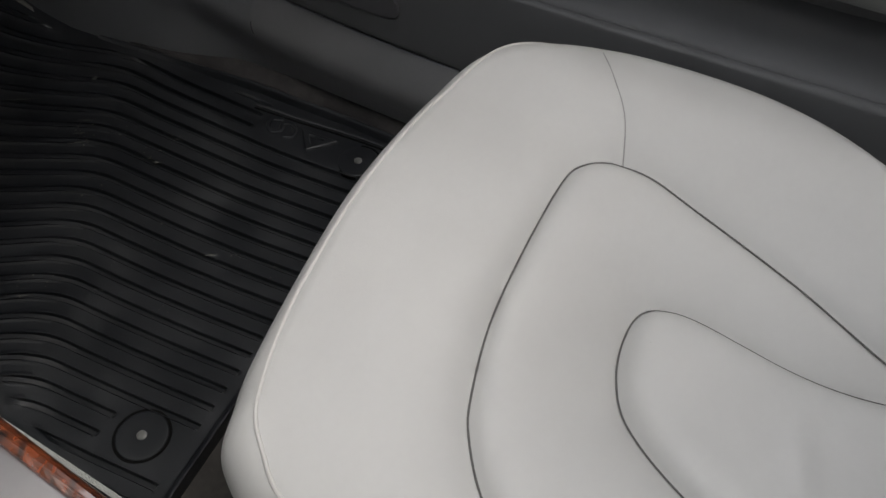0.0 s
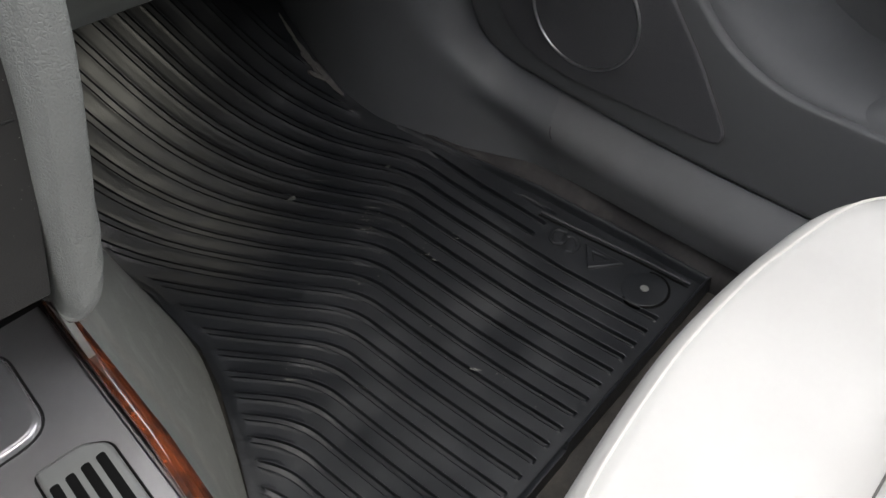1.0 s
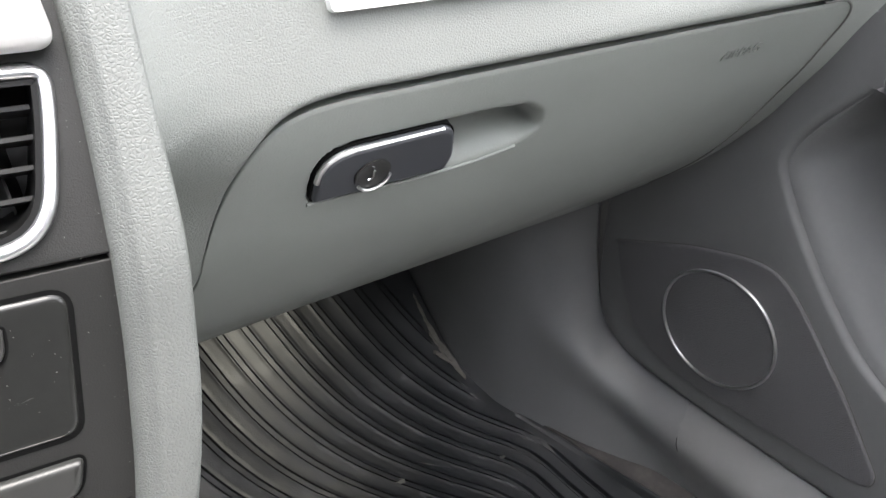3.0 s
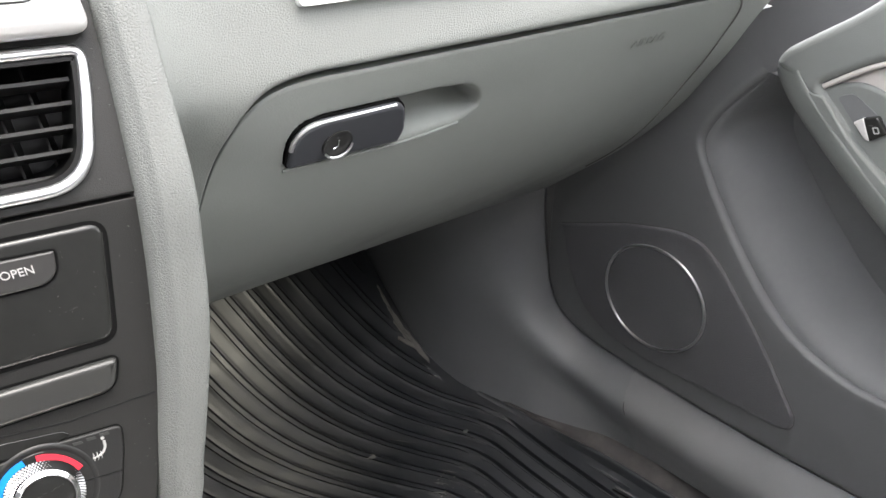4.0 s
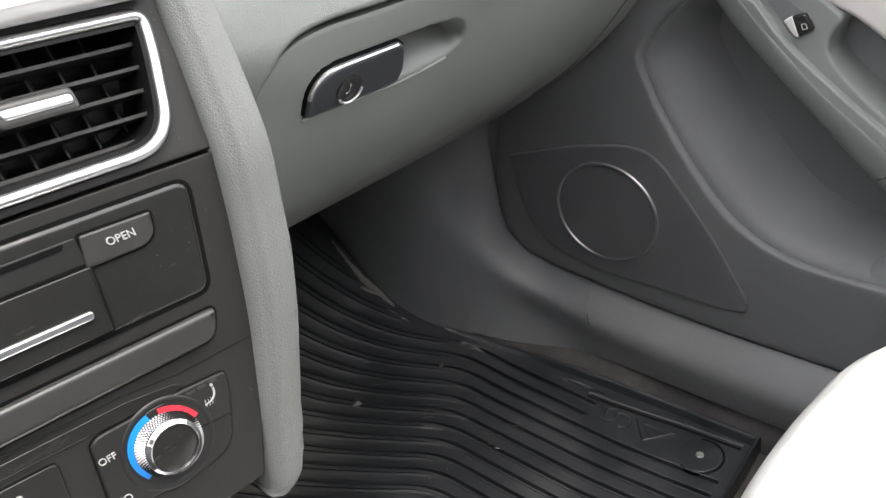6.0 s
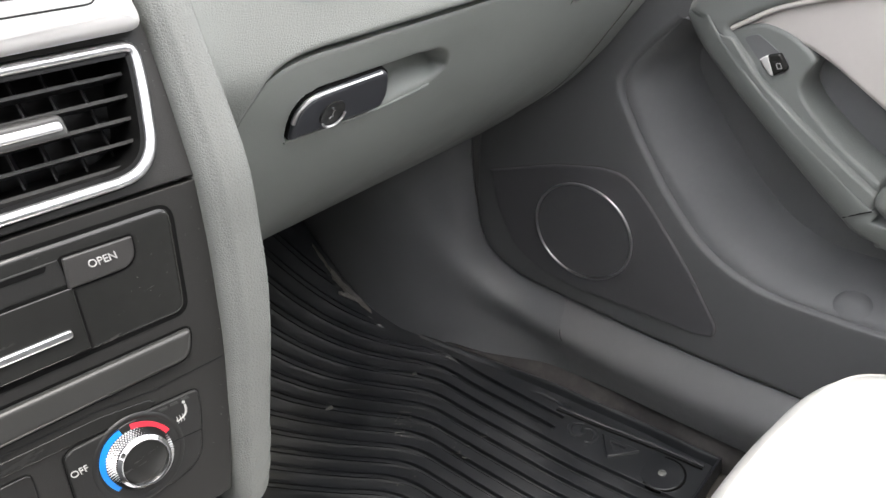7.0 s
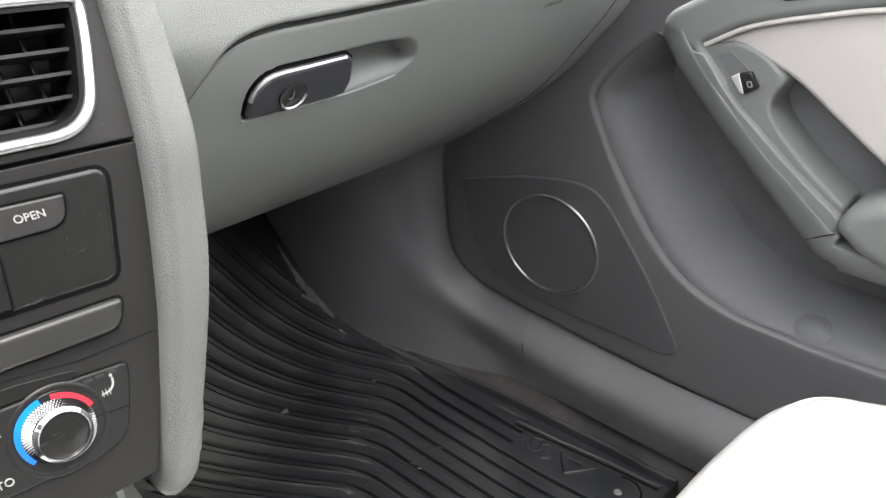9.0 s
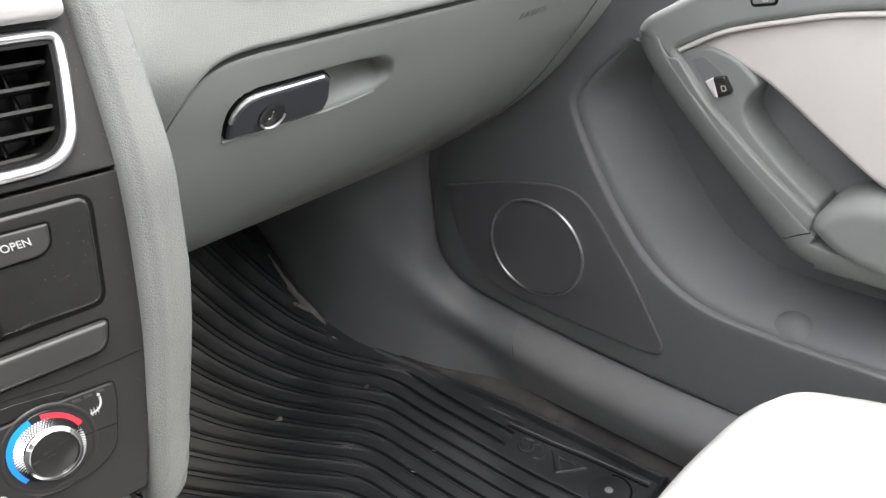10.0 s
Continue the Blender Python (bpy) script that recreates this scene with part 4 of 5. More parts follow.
def dash():
    t = thing("dashboard", "grey grained dashboard with a padded upper half", "dashboard")
    xs = np.concatenate([np.linspace(-0.512, -0.40, 66, endpoint=False), np.linspace(-0.40, 0.07, 80)])
    rows = []
    for x in xs:
        zt = float(lid_top(x)) + 0.0014

        def fall(z):
            """How far the pad swings back towards the pillar."""
            edge_x = float(np.interp(z, [0.55, 0.61, 0.636, 0.659, 0.6775, 0.692, 0.703, 0.712, 0.73, 0.76], [-0.515, -0.490, -0.4826, -0.4752, -0.467, -0.4565, -0.4435, -0.436, -0.430, -0.428]))
            q = min(1.0, max(0.0, edge_x - x) / 0.074)
            return (0.008 + 0.034 * float(smooth01((z - 0.655) / 0.06)) - 0.014 * float(smooth01((z - 0.715) / 0.07))) * q**3

        line = []
        for k in np.linspace(0, 1, 44):
            z = zt + (0.800 - zt) * k
            g = glove_y(x, min(z, 0.706)) - 0.0028
            w = float(smooth01((z - 0.672) / 0.05))
            line.append((g + (-0.004 + 0.14 * max(0.0, z - 0.712) - g) * w - fall(z), z))
        y1 = line[-1][0]
        line[0] = (line[0][0] + 0.012, line[0][1] + 0.0006)
        line.insert(1, (line[0][0] - 0.0105, line[0][1] - 0.0003))
        top = spline([(y1, 0.800), (y1 * 0.85 + 0.006, 0.815), (y1 * 0.6 + 0.030, 0.830), (0.12, 0.845), (0.30, 0.850), (0.60, 0.83), (0.92, 0.80)], 30)[1:]
        rows.append([(x, a, b) for a, b in [*line, *top]])
    part("upper_pad", grid(rows, (0, 0.04, -0.004)), DASH, t, angle=60)
    part("lower_backing", box(-0.50, 0.06, 0.32, 0.9, 0.50, 0.78), CHARCOAL, t, "dark underside")
    # the padded pillar beside the centre stack
    st = []
    for z, xe, xo, k in ((0.84, -0.515, -0.490, 1), (0.795, -0.5195, -0.495, 1), (0.755, -0.5238, -0.4995, 1), (0.729, -0.5270, -0.5020, 1), (0.691, -0.5325, -0.506, 1), (0.66, -0.5378, -0.5115, 1), (0.632, -0.5438, -0.5175, 1), (0.602, -0.5512, -0.5265, 1), (0.5646, -0.563, -0.5398, 0.9), (0.544, -0.5685, -0.5465, 0.75), (0.5305, -0.5725, -0.5518, 0.6), (0.5215, -0.5745, -0.5562, 0.45), (0.5150, -0.576, -0.5617, 0.35), (0.5110, -0.577, -0.5676, 0.25), (0.5092, -0.578, -0.5726, 0.2), (0.5086, -0.5785, -0.5765, 0.15)):
        ys_ = stack_y(z)
        w_ = (xo - xe) / 0.0255
        wide = 1 - 0.5 * float(smooth01((z - 0.60) / 0.08))
        ys_ += 0.012 * max(0.0, 1 - w_) ** 2 + 0.006 * float(smooth01((0.640 - z) / 0.12))
        st.append([(xe, ys_ + 0.012, z), (xe + 0.0003, ys_ - 0.002, z), (xe + 0.0022 * w_, ys_ - 0.0075, z), (xe + 0.0046 * w_, ys_ - 0.0105, z), (xe + 0.0068 * w_, ys_ - 0.0132, z), (xe + 0.0078 * w_, ys_ - 0.0141, z), (xe + 0.0094 * w_, ys_ - 0.0147, z), (xe + 0.0150 * w_, ys_ - 0.0160, z), (xe + 0.0205 * w_, ys_ - 0.0152, z), (xe + 0.0222 * w_, ys_ - 0.0143, z), (xo - 0.0019 * w_, ys_ - 0.0122, z), (xo + 0.0003, ys_ - 0.002, z), (xo + 0.0035 * k * wide, ys_ + 0.010, z), (xo + 0.008 * k * wide, ys_ + 0.008 + 0.024 * k, z), (xo + 0.0105 * k * wide, ys_ + 0.010 + (0.037 - ys_ * 0.8) * k, z), (xo + 0.004, ys_ + 0.02 + (0.2 - ys_) * k, z + 0.01 * k)])
    part("stack_pillar", loft(st, 90, 420, (-0.002, 0.02, 0)), PILLAR, t, "grey padded pillar beside the centre stack", angle=70)
    part("side_cover", box(-0.5750, -0.5705, 0.03, 0.42, 0.34, 0.555), TUNNEL, t, "grey side cover under the pillar")
    # unseen box added to keep light out from the driver side
    part("driver_side_blocker", box(-1.36, -0.745, -0.06, 0.9, 0.42, 0.82), CHARCOAL, t, "unseen dark box blocking light from the driver side")
    # added black box: darkens the shaded gap under the stack, stops stray light
    part("stack_backing", box(-0.745, -0.5752, 0.107, 0.90, 0.36, 0.80), VENT, t, "black box added for the shade under the stack, also stops light")
    put = lambda a, b, h: (a, -0.0075 + 0.14 * (b - 0.712) - h, b + 0.14 * h)
    lab = rounded([(-0.4075, 0.7482), (-0.246, 0.7374), (-0.246, 0.757), (-0.4075, 0.771)], 0.003)
    part("warning_label", slab(lab, put, -0.004, 0.0022), LABEL, t, "white warning label")
    return t


glove_box()
dash()


# ---- unseen lamp added under the dashboard to brighten the mat's toe end ----
def added_footwell_lamp():
    t = thing("added_footwell_lamp", "small unseen warm lamp added under the dashboard", "lamp")
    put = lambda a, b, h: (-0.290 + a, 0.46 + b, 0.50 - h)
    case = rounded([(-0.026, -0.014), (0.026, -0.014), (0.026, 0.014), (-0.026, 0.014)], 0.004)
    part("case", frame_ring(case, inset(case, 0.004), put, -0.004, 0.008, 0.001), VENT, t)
    part("lens", slab(inset(case, 0.0045), put, -0.004, 0.002, 0.001), LABEL, t, "white lens of the added lamp")
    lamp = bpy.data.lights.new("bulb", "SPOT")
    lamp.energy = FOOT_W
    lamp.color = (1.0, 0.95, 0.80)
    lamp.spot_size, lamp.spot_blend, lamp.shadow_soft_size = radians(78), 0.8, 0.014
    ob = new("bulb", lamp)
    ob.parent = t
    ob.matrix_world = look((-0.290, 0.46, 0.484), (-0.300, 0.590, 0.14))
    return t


added_footwell_lamp()


# ---- centre stack ----
def S(a, b, h):
    """A place on the sloping centre stack: across, up, and out of its face."""
    z = b - 0.1 * (a + 0.58)
    y = stack_y(z)
    return Vector((a, y - 0.9917 * h, z + 0.129 * h))


def centre_stack():
    t = thing("centre_stack", "black centre stack with air vent, disc player and climate dial", "centre stack")
    L = -0.74
    ax = S(0, 0, 1) - S(0, 0, 0)
    vent_o = rounded([(L + 0.015, 0.7625), (-0.5302, 0.7625), (-0.5345, 0.743), (-0.5485, 0.7012), (L + 0.015, 0.6998)], [0.004, 0.013, 0.03, 0.024, 0.004], 9)
    face = rounded([(L, 0.790), (-0.5185, 0.785), (-0.5252, 0.735), (-0.5312, 0.6965), (L, 0.6965)], [0.001, 0.001, 0.001, 0.001, 0.001], 9)
    part("vent_surround", frame_ring(face, vent_o, S, -0.03, 0.0, 0.0008), STACK, t)
    low = rounded([(L, 0.6945), (-0.5315, 0.6945), (-0.5363, 0.6673), (-0.5428, 0.637), (-0.5502, 0.605), (-0.562, 0.5664), (-0.5725, 0.5377), (-0.577, 0.526), (L, 0.522)], 0.0012, 3)
    part("stack_face", slab(low, S, -0.03, 0.0, 0.0005), STACK, t)
    # air vent
    vent_o = even(vent_o + np.array([0.0012, 0.0]), 220)
    v = part("air_vent", slab(inset(vent_o, 0.002), S, -0.045, -0.035), VENT, t, "black air vent with a silver frame")
    part("vent_frame", round_ring(vent_o, 0.0051, S, -0.02, 0.0042), SILVER, v, "silver vent frame")
    part("vent_liner", frame_ring(inset(vent_o, 0.0043), inset(vent_o, 0.0070), S, -0.036, 0.0018), VENT, v)
    for k in range(5):
        b = 0.7085 + 0.0099 * k
        bm = bmesh.new()
        vs = [bm.verts.new(S(a, b + db, h)) for a in (L + 0.02, -0.5400 - 0.010 * max(0, (0.740 - b) / 0.03)) for db, h in ((-0.0007, -0.0064), (0.0009, -0.0062), (-0.0028, -0.0225), (-0.0040, -0.0225))]
        for i in range(4):
            bm.faces.new((vs[i], vs[(i + 1) % 4], vs[4 + (i + 1) % 4], vs[4 + i]))
        bm.faces.new(vs[:4])
        bm.faces.new(vs[4:][::-1])
        part("vent_slat", bm, SLAT, v, smooth=False)
    for k in range(9):
        a = -0.556 - 0.0145 * k
        bm = bmesh.new()
        vs = [bm.verts.new(S(a + da, b, h)) for b in (0.706, 0.7565) for da, h in ((-0.0005, -0.023), (0.0005, -0.023), (0.0045, -0.034), (0.0033, -0.034))]
        for i in range(4):
            bm.faces.new((vs[i], vs[(i + 1) % 4], vs[4 + (i + 1) % 4], vs[4 + i]))
        bm.faces.new(vs[:4])
        bm.faces.new(vs[4:][::-1])
        part("vent_vane", bm, VANE, v, smooth=False)
    tab = rounded([(-0.611, 0.7285), (-0.577, 0.7285), (-0.577, 0.7385), (-0.611, 0.7385)], 0.003)
    part("vent_tab", slab(tab, S, -0.006, 0.005, 0.002), SLAT, v, "sliding vent tab")
    part("tab_strip", slab(rounded([(-0.608, 0.7318), (-0.579, 0.7318), (-0.579, 0.7360), (-0.608, 0.7360)], 0.0018), S, 0.004, 0.0062, 0.001), SILVER, v, "bright strip")
    # display bezel above
    bez = rounded([(L, 0.7635), (-0.5255, 0.7660), (-0.5275, 0.83), (L, 0.84)], [0.002, 0.008, 0.006, 0.002], 7)
    m = part("display_bezel", slab(bez, S, -0.03, 0.016, 0.0095, 7), ALLOY, t, "pale aluminium display bezel", angle=60)
    scr = rounded([(L + 0.01, 0.7800), (-0.5435, 0.7800), (-0.5415, 0.826), (L + 0.01, 0.832)], 0.006)
    part("screen_rim", slab(scr, S, 0.014, 0.0166, 0.0006), ALLOY, m)
    part("screen_gap", frame_ring(inset(scr, -0.0006), inset(scr, 0.0001), S, 0.014, 0.0164), VENT, m)
    part("screen", slab(inset(scr, 0.0065), S, 0.014, 0.0175), GLOSS, m, "dark glossy screen")
    # disc player
    cd = rounded([(L + 0.02, 0.6885), (-0.5490, 0.6872), (-0.5612, 0.6325), (L + 0.02, 0.6335)], [0.002, 0.008, 0.007, 0.002], 7)
    part("player_gap", slab(inset(cd, -0.0012), S, -0.002, 0.0004), HOLE, t)
    c = part("player_panel", slab(cd, S, -0.004, 0.0016, 0.0030, 6), GLOSS, t, "glossy black disc player panel")
    op = rounded([(-0.6045, 0.6800), (-0.5725, 0.6792), (-0.5745, 0.6695), (-0.5800, 0.6655), (-0.6075, 0.6655)], [0.001, 0.001, 0.004, 0.004, 0.001])
    part("button_gap", slab(inset(op, -0.0012), S, 0.0, 0.0020), HOLE, c)
    ob = part("open_button", slab(op, S, 0.0, 0.0034, 0.001), BUTTON, c, "black button with white lettering")
    words("OPEN", 0.0052, S(-0.5890, 0.6733, 0.0037), S(1, 0, 0) - S(0, 0, 0), S(0, 1, 0) - S(0, 0, 0), PRINT, ob)
    dr = rounded([(L + 0.025, 0.6668), (-0.6056, 0.6660), (-0.6095, 0.6352), (L + 0.025, 0.6360)], 0.0008)
    part("drawer_gap", slab(inset(dr, -0.0011), S, 0.0, 0.0019), HOLE, c)
    d = part("drawer_front", slab(dr, S, 0.0, 0.0030, 0.0008), GLOSS, c, "glossy drawer front")
    part("drawer_strip", slab(rounded([(L + 0.03, 0.6445), (-0.6145, 0.6440), (-0.6140, 0.6480), (L + 0.03, 0.6485)], 0.0018), S, 0.002, 0.0048, 0.001), SILVER, d, "bright strip")
    shelf = rounded([(L + 0.025, 0.6800), (-0.6062, 0.6800), (-0.6064, 0.6678), (L + 0.025, 0.6678)], 0.0006)
    part("slot_panel", slab(shelf, S, 0.0, 0.0022, 0.0004), SATIN, c)
    part("disc_slot", slab(rounded([(L + 0.03, 0.6793), (-0.6114, 0.6793), (-0.6130, 0.6768), (L + 0.03, 0.6766)], 0.0008), S, 0.0, 0.0026), HOLE, c, "disc slot")
    # flap below
    pk = rounded([(L + 0.02, 0.6250), (-0.5637, 0.6240), (-0.5690, 0.6088), (L + 0.02, 0.6092)], [0.002, 0.003, 0.010, 0.002], 7)
    part("flap_gap", slab(inset(pk, -0.0012), S, -0.002, 0.0004), HOLE, t)
    part("flap", slab(pk, S, -0.002, 0.0040, 0.0028, 5), FLAP, t, "dark satin flap")
    # climate panel
    part("panel_joint", tube([S(L, 0.6050, 0.0), S(-0.62, 0.6036, 0.0), S(-0.592, 0.6004, 0.0), S(-0.5535, 0.6008, 0.0)], 0.0005, sides=6), VENT, t)
    band = rounded([(L, 0.6030), (-0.620, 0.6005), (-0.5965, 0.5972), (-0.5935, 0.5945), (-0.6010, 0.5920), (-0.640, 0.5940), (L, 0.5975)], 0.001)
    part("trim_band", slab(band, S, -0.002, 0.0008, 0.0004), GLOSS, t, "glossy black band")
    hp = rounded([(-0.6025, 0.5930), (-0.5725, 0.5910), (-0.5745, 0.5807), (-0.5828, 0.5576), (-0.5890, 0.5520), (-0.6042, 0.5480), (-0.6115, 0.552), (-0.6115, 0.590)], [0.002, 0.003, 0.01, 0.012, 0.006, 0.004, 0.002, 0.002])
    part("button_gap", slab(inset(hp, -0.0007), S, -0.001, 0.0004), VENT, t)
    hb = part("seat_heat_button", slab(hp, S, -0.001, 0.002, 0.001), SATIN, t, "black seat heating button")
    part("panel_line", tube([S(-0.5955, 0.5705, 0.0021), S(-0.5790, 0.5689, 0.0021)], 0.0004, sides=6), VENT, hb)
    icon = [(-0.5818, 0.5866), (-0.5822, 0.5836), (-0.5838, 0.5812), (-0.5856, 0.5802)]
    part("icon", tube([S(a, b, 0.0021) for a, b in spline(icon, 12)], 0.0006, sides=6, flat=0.5, up=(0, -1, 0.1)), PRINT, hb, "white seat symbol")
    part("icon", turned([(0.0008, 0.0), (0.0008, 0.0004)], S(-0.5820, 0.5880, 0.0020), ax, 12), PRINT, hb)
    part("icon", tube([S(-0.5888, 0.5796, 0.0021), S(-0.5870, 0.5800, 0.0021), S(-0.5852, 0.5803, 0.0021)], 0.0004, sides=6, flat=0.5, up=(0, -1, 0.1)), PRINT, hb)
    for k in range(3):
        a = -0.5942 + 0.0058 * k
        part("status_light", slab(rounded([(a, 0.5890), (a + 0.0042, 0.5887), (a + 0.0040, 0.5902), (a - 0.0001, 0.5905)], 0.0004, 3), S, 0.0, 0.0023), SLAT, hb, "unlit status light")
    for k in range(3):
        a = -0.5884 + 0.0016 * k
        wave = [(a, 0.5784), (a + 0.0005, 0.5792), (a - 0.0002, 0.5802), (a + 0.0005, 0.5812), (a + 0.0003, 0.5822)]
        part("icon", tube([S(p, q, 0.0021) for p, q in wave], 0.0003, sides=5), PRINT, hb)
    of = rounded([(-0.6418, 0.5895), (-0.6375, 0.5922), (-0.6140, 0.5922), (-0.6140, 0.5500), (-0.6480, 0.5500)], [0.003, 0.004, 0.002, 0.003, 0.003])
    part("button_gap", slab(inset(of, -0.0007), S, -0.001, 0.0004), VENT, t)
    fb = part("off_button", slab(of, S, -0.001, 0.002, 0.001), SATIN, t, "black off button")
    words("OFF", 0.0048, S(-0.6384, 0.5803, 0.0024), S(1, 0, 0) - S(0, 0, 0), S(0, 1, 0) - S(0, 0, 0), PRINT, fb)
    words("AUTO", 0.0055, S(-0.6445, 0.5575, 0.0024), S(1, 0, 0) - S(0, 0, 0), S(0, 1, 0) - S(0, 0, 0), PRINT, t)
    # display beside the buttons, with one segment digit
    dsp = rounded([(L + 0.02, 0.5925), (-0.6560, 0.5905), (-0.6610, 0.5600), (L + 0.02, 0.5620)], 0.003)
    part("display_gap", slab(inset(dsp, -0.0006), S, -0.001, 0.0004), VENT, t)
    dp = part("display_panel", slab(dsp, S, -0.001, 0.0014, 0.0005), GLOSS, t, "black climate display")
    digit = rounded([(-0.6805, 0.5765), (-0.6750, 0.5765), (-0.6735, 0.5855), (-0.6790, 0.5855)], 0.0012, 4)
    part("display_digit", frame_ring(digit, inset(digit, 0.0011), S, 0.0012, 0.0017), PRINT, dp, "pale display digit")
    # dial
    kc = (-0.6118, 0.5716)
    dial = part("dial", turned([(0.0208, -0.002), (0.0208, 0.0012), (0.0198, 0.0020), (0.0165, 0.0022)], S(*kc, 0), ax, 64), SATIN, t, "climate dial with knurled chrome ring")
    for mat_, q0, q1 in ((BLUE, 100, 215), (RED, 20, 84)):
        bm = bmesh.new()
        prev = None
        for q in np.radians(np.linspace(q0, q1, 30)):
            cur = [bm.verts.new(S(kc[0] + r * math.cos(q), kc[1] + r * math.sin(q), h)) for r, h in ((0.0192, 0.0015), (0.0192, 0.0025), (0.0166, 0.0030), (0.0166, 0.0015))]
            if prev:
                for i in range(4):
                    bm.faces.new((prev[i], prev[(i + 1) % 4], cur[(i + 1) % 4], cur[i]))
            prev = cur
        part("colour_arc", bm, mat_, dial, "coloured temperature arc")
    part("indicator", slab(rounded([(-0.6150, 0.5895), (-0.6078, 0.5895), (-0.6078, 0.5935), (-0.6150, 0.5935)], 0.0006), S, 0.0, 0.0016, 0.0003), LAMP_RED, dial, "unlit dark red indicator")
    part("dial_dish", turned([(0.0236, 0.0016), (0.0230, 0.0022), (0.0220, 0.0025), (0.0208, 0.0022), (0.0198, 0.0014)], S(*kc, 0), ax, 64), SATIN, dial)
    cone = [(0.0166, 0.002), (0.0163, 0.0026), (0.0134, 0.0076), (0.0128, 0.0080)]
    part("knob_body", turned(cone, S(*kc, 0), ax, 64), VENT, dial)
    # five staggered rows of small studs round the knob
    bm = bmesh.new()
    n, rows_ = 68, 5
    for k in range(rows_):
        for i in range(n):
            q = 2 * math.pi * (i + 0.5 * (k % 2)) / n
            h = 0.0030 + 0.0010 * k
            r = 0.0163 - 0.58 * (h - 0.0026)

            def stud(dq, dh, out):
                return bm.verts.new(S(kc[0] + (r - 0.58 * dh + out) * math.cos(q + dq), kc[1] + (r - 0.58 * dh + out) * math.sin(q + dq), h + dh))

            w = math.pi / n * 0.82
            base = [stud(-w, 0, -0.0001), stud(0, -0.00062, -0.0001), stud(w, 0, -0.0001), stud(0, 0.00062, -0.0001)]
            tip = stud(0, 0, 0.00055)
            for a in range(4):
                bm.faces.new((base[a], base[(a + 1) % 4], tip))
    part("knurled_ring", bm, KNURL, dial, "knurled metal ring", smooth=False)
    part("bright_ring", turned([(0.0134, 0.0072), (0.0136, 0.0078), (0.0133, 0.0083), (0.0127, 0.0086), (0.0123, 0.0093), (0.0119, 0.0096), (0.0114, 0.0095), (0.0111, 0.0088), (0.0110, 0.0075)], S(*kc, 0), ax, 64), CHROME, dial, "chrome rim")
    part("dial_cap", turned([(0.0112, 0.006), (0.0112, 0.0085), (0.0106, 0.0088), (0.004, 0.0090)], S(*kc, 0), ax, 48), GLOSS, dial, "glossy black dial face")
    return t


centre_stack()

# pale dust on the stack, thickest along the joint with the pillar
rng = random.Random(11)
dust = bmesh.new()
spots = []
for _ in range(46):
    b = rng.uniform(0.55, 0.76)
    edge = float(np.interp(b, [0.5377, 0.5664, 0.605, 0.637, 0.6673, 0.6945, 0.735, 0.785], [-0.5725, -0.562, -0.5502, -0.5428, -0.5363, -0.5315, -0.527, -0.5225]))
    spots.append((edge - rng.uniform(0.001, 0.003) - (rng.random() < 0.4) * rng.uniform(0, 0.012), b))
spots += [(-0.556 - rng.uniform(0.002, 0.03), rng.uniform(0.635, 0.683)) for _ in range(22)]
for a, b in spots:
    r = rng.uniform(0.00006, 0.0002)
    ring = [dust.verts.new(S(a + r * math.cos(q) * rng.uniform(0.6, 1.4), b + r * math.sin(q) * rng.uniform(0.6, 1.4), 0.0019)) for q in np.linspace(0, 6.28, 6, endpoint=False)]
    tip = dust.verts.new(S(a, b, 0.0023))
    for j in range(6):
        dust.faces.new((ring[j], ring[(j + 1) % 6], tip))
tagged(link("dust_specks", dust, DIRT), "fine pale dust on the black centre stack", "dust", kind="stuff")

# ---- passenger door ----
XD = 0.083


def D(y, z, h):
    """A place on the inner face of the passenger door, h metres into the cabin."""
    return Vector((XD - h, y, z))


RIM = [(0.029, 0.590), (0.077, 0.548), (0.102, 0.517), (0.104, 0.490), (0.070, 0.418), (0.020, 0.342), (-0.025, 0.300), (-0.085, 0.276), (-0.161, 0.270), (-0.26, 0.270), (-0.75, 0.28)]
ARM_LOW = [(0.029, 0.590), (-0.001, 0.552), (-0.074, 0.471), (-0.154, 0.390), (-0.188, 0.372), (-0.243, 0.365), (-0.75, 0.36)]


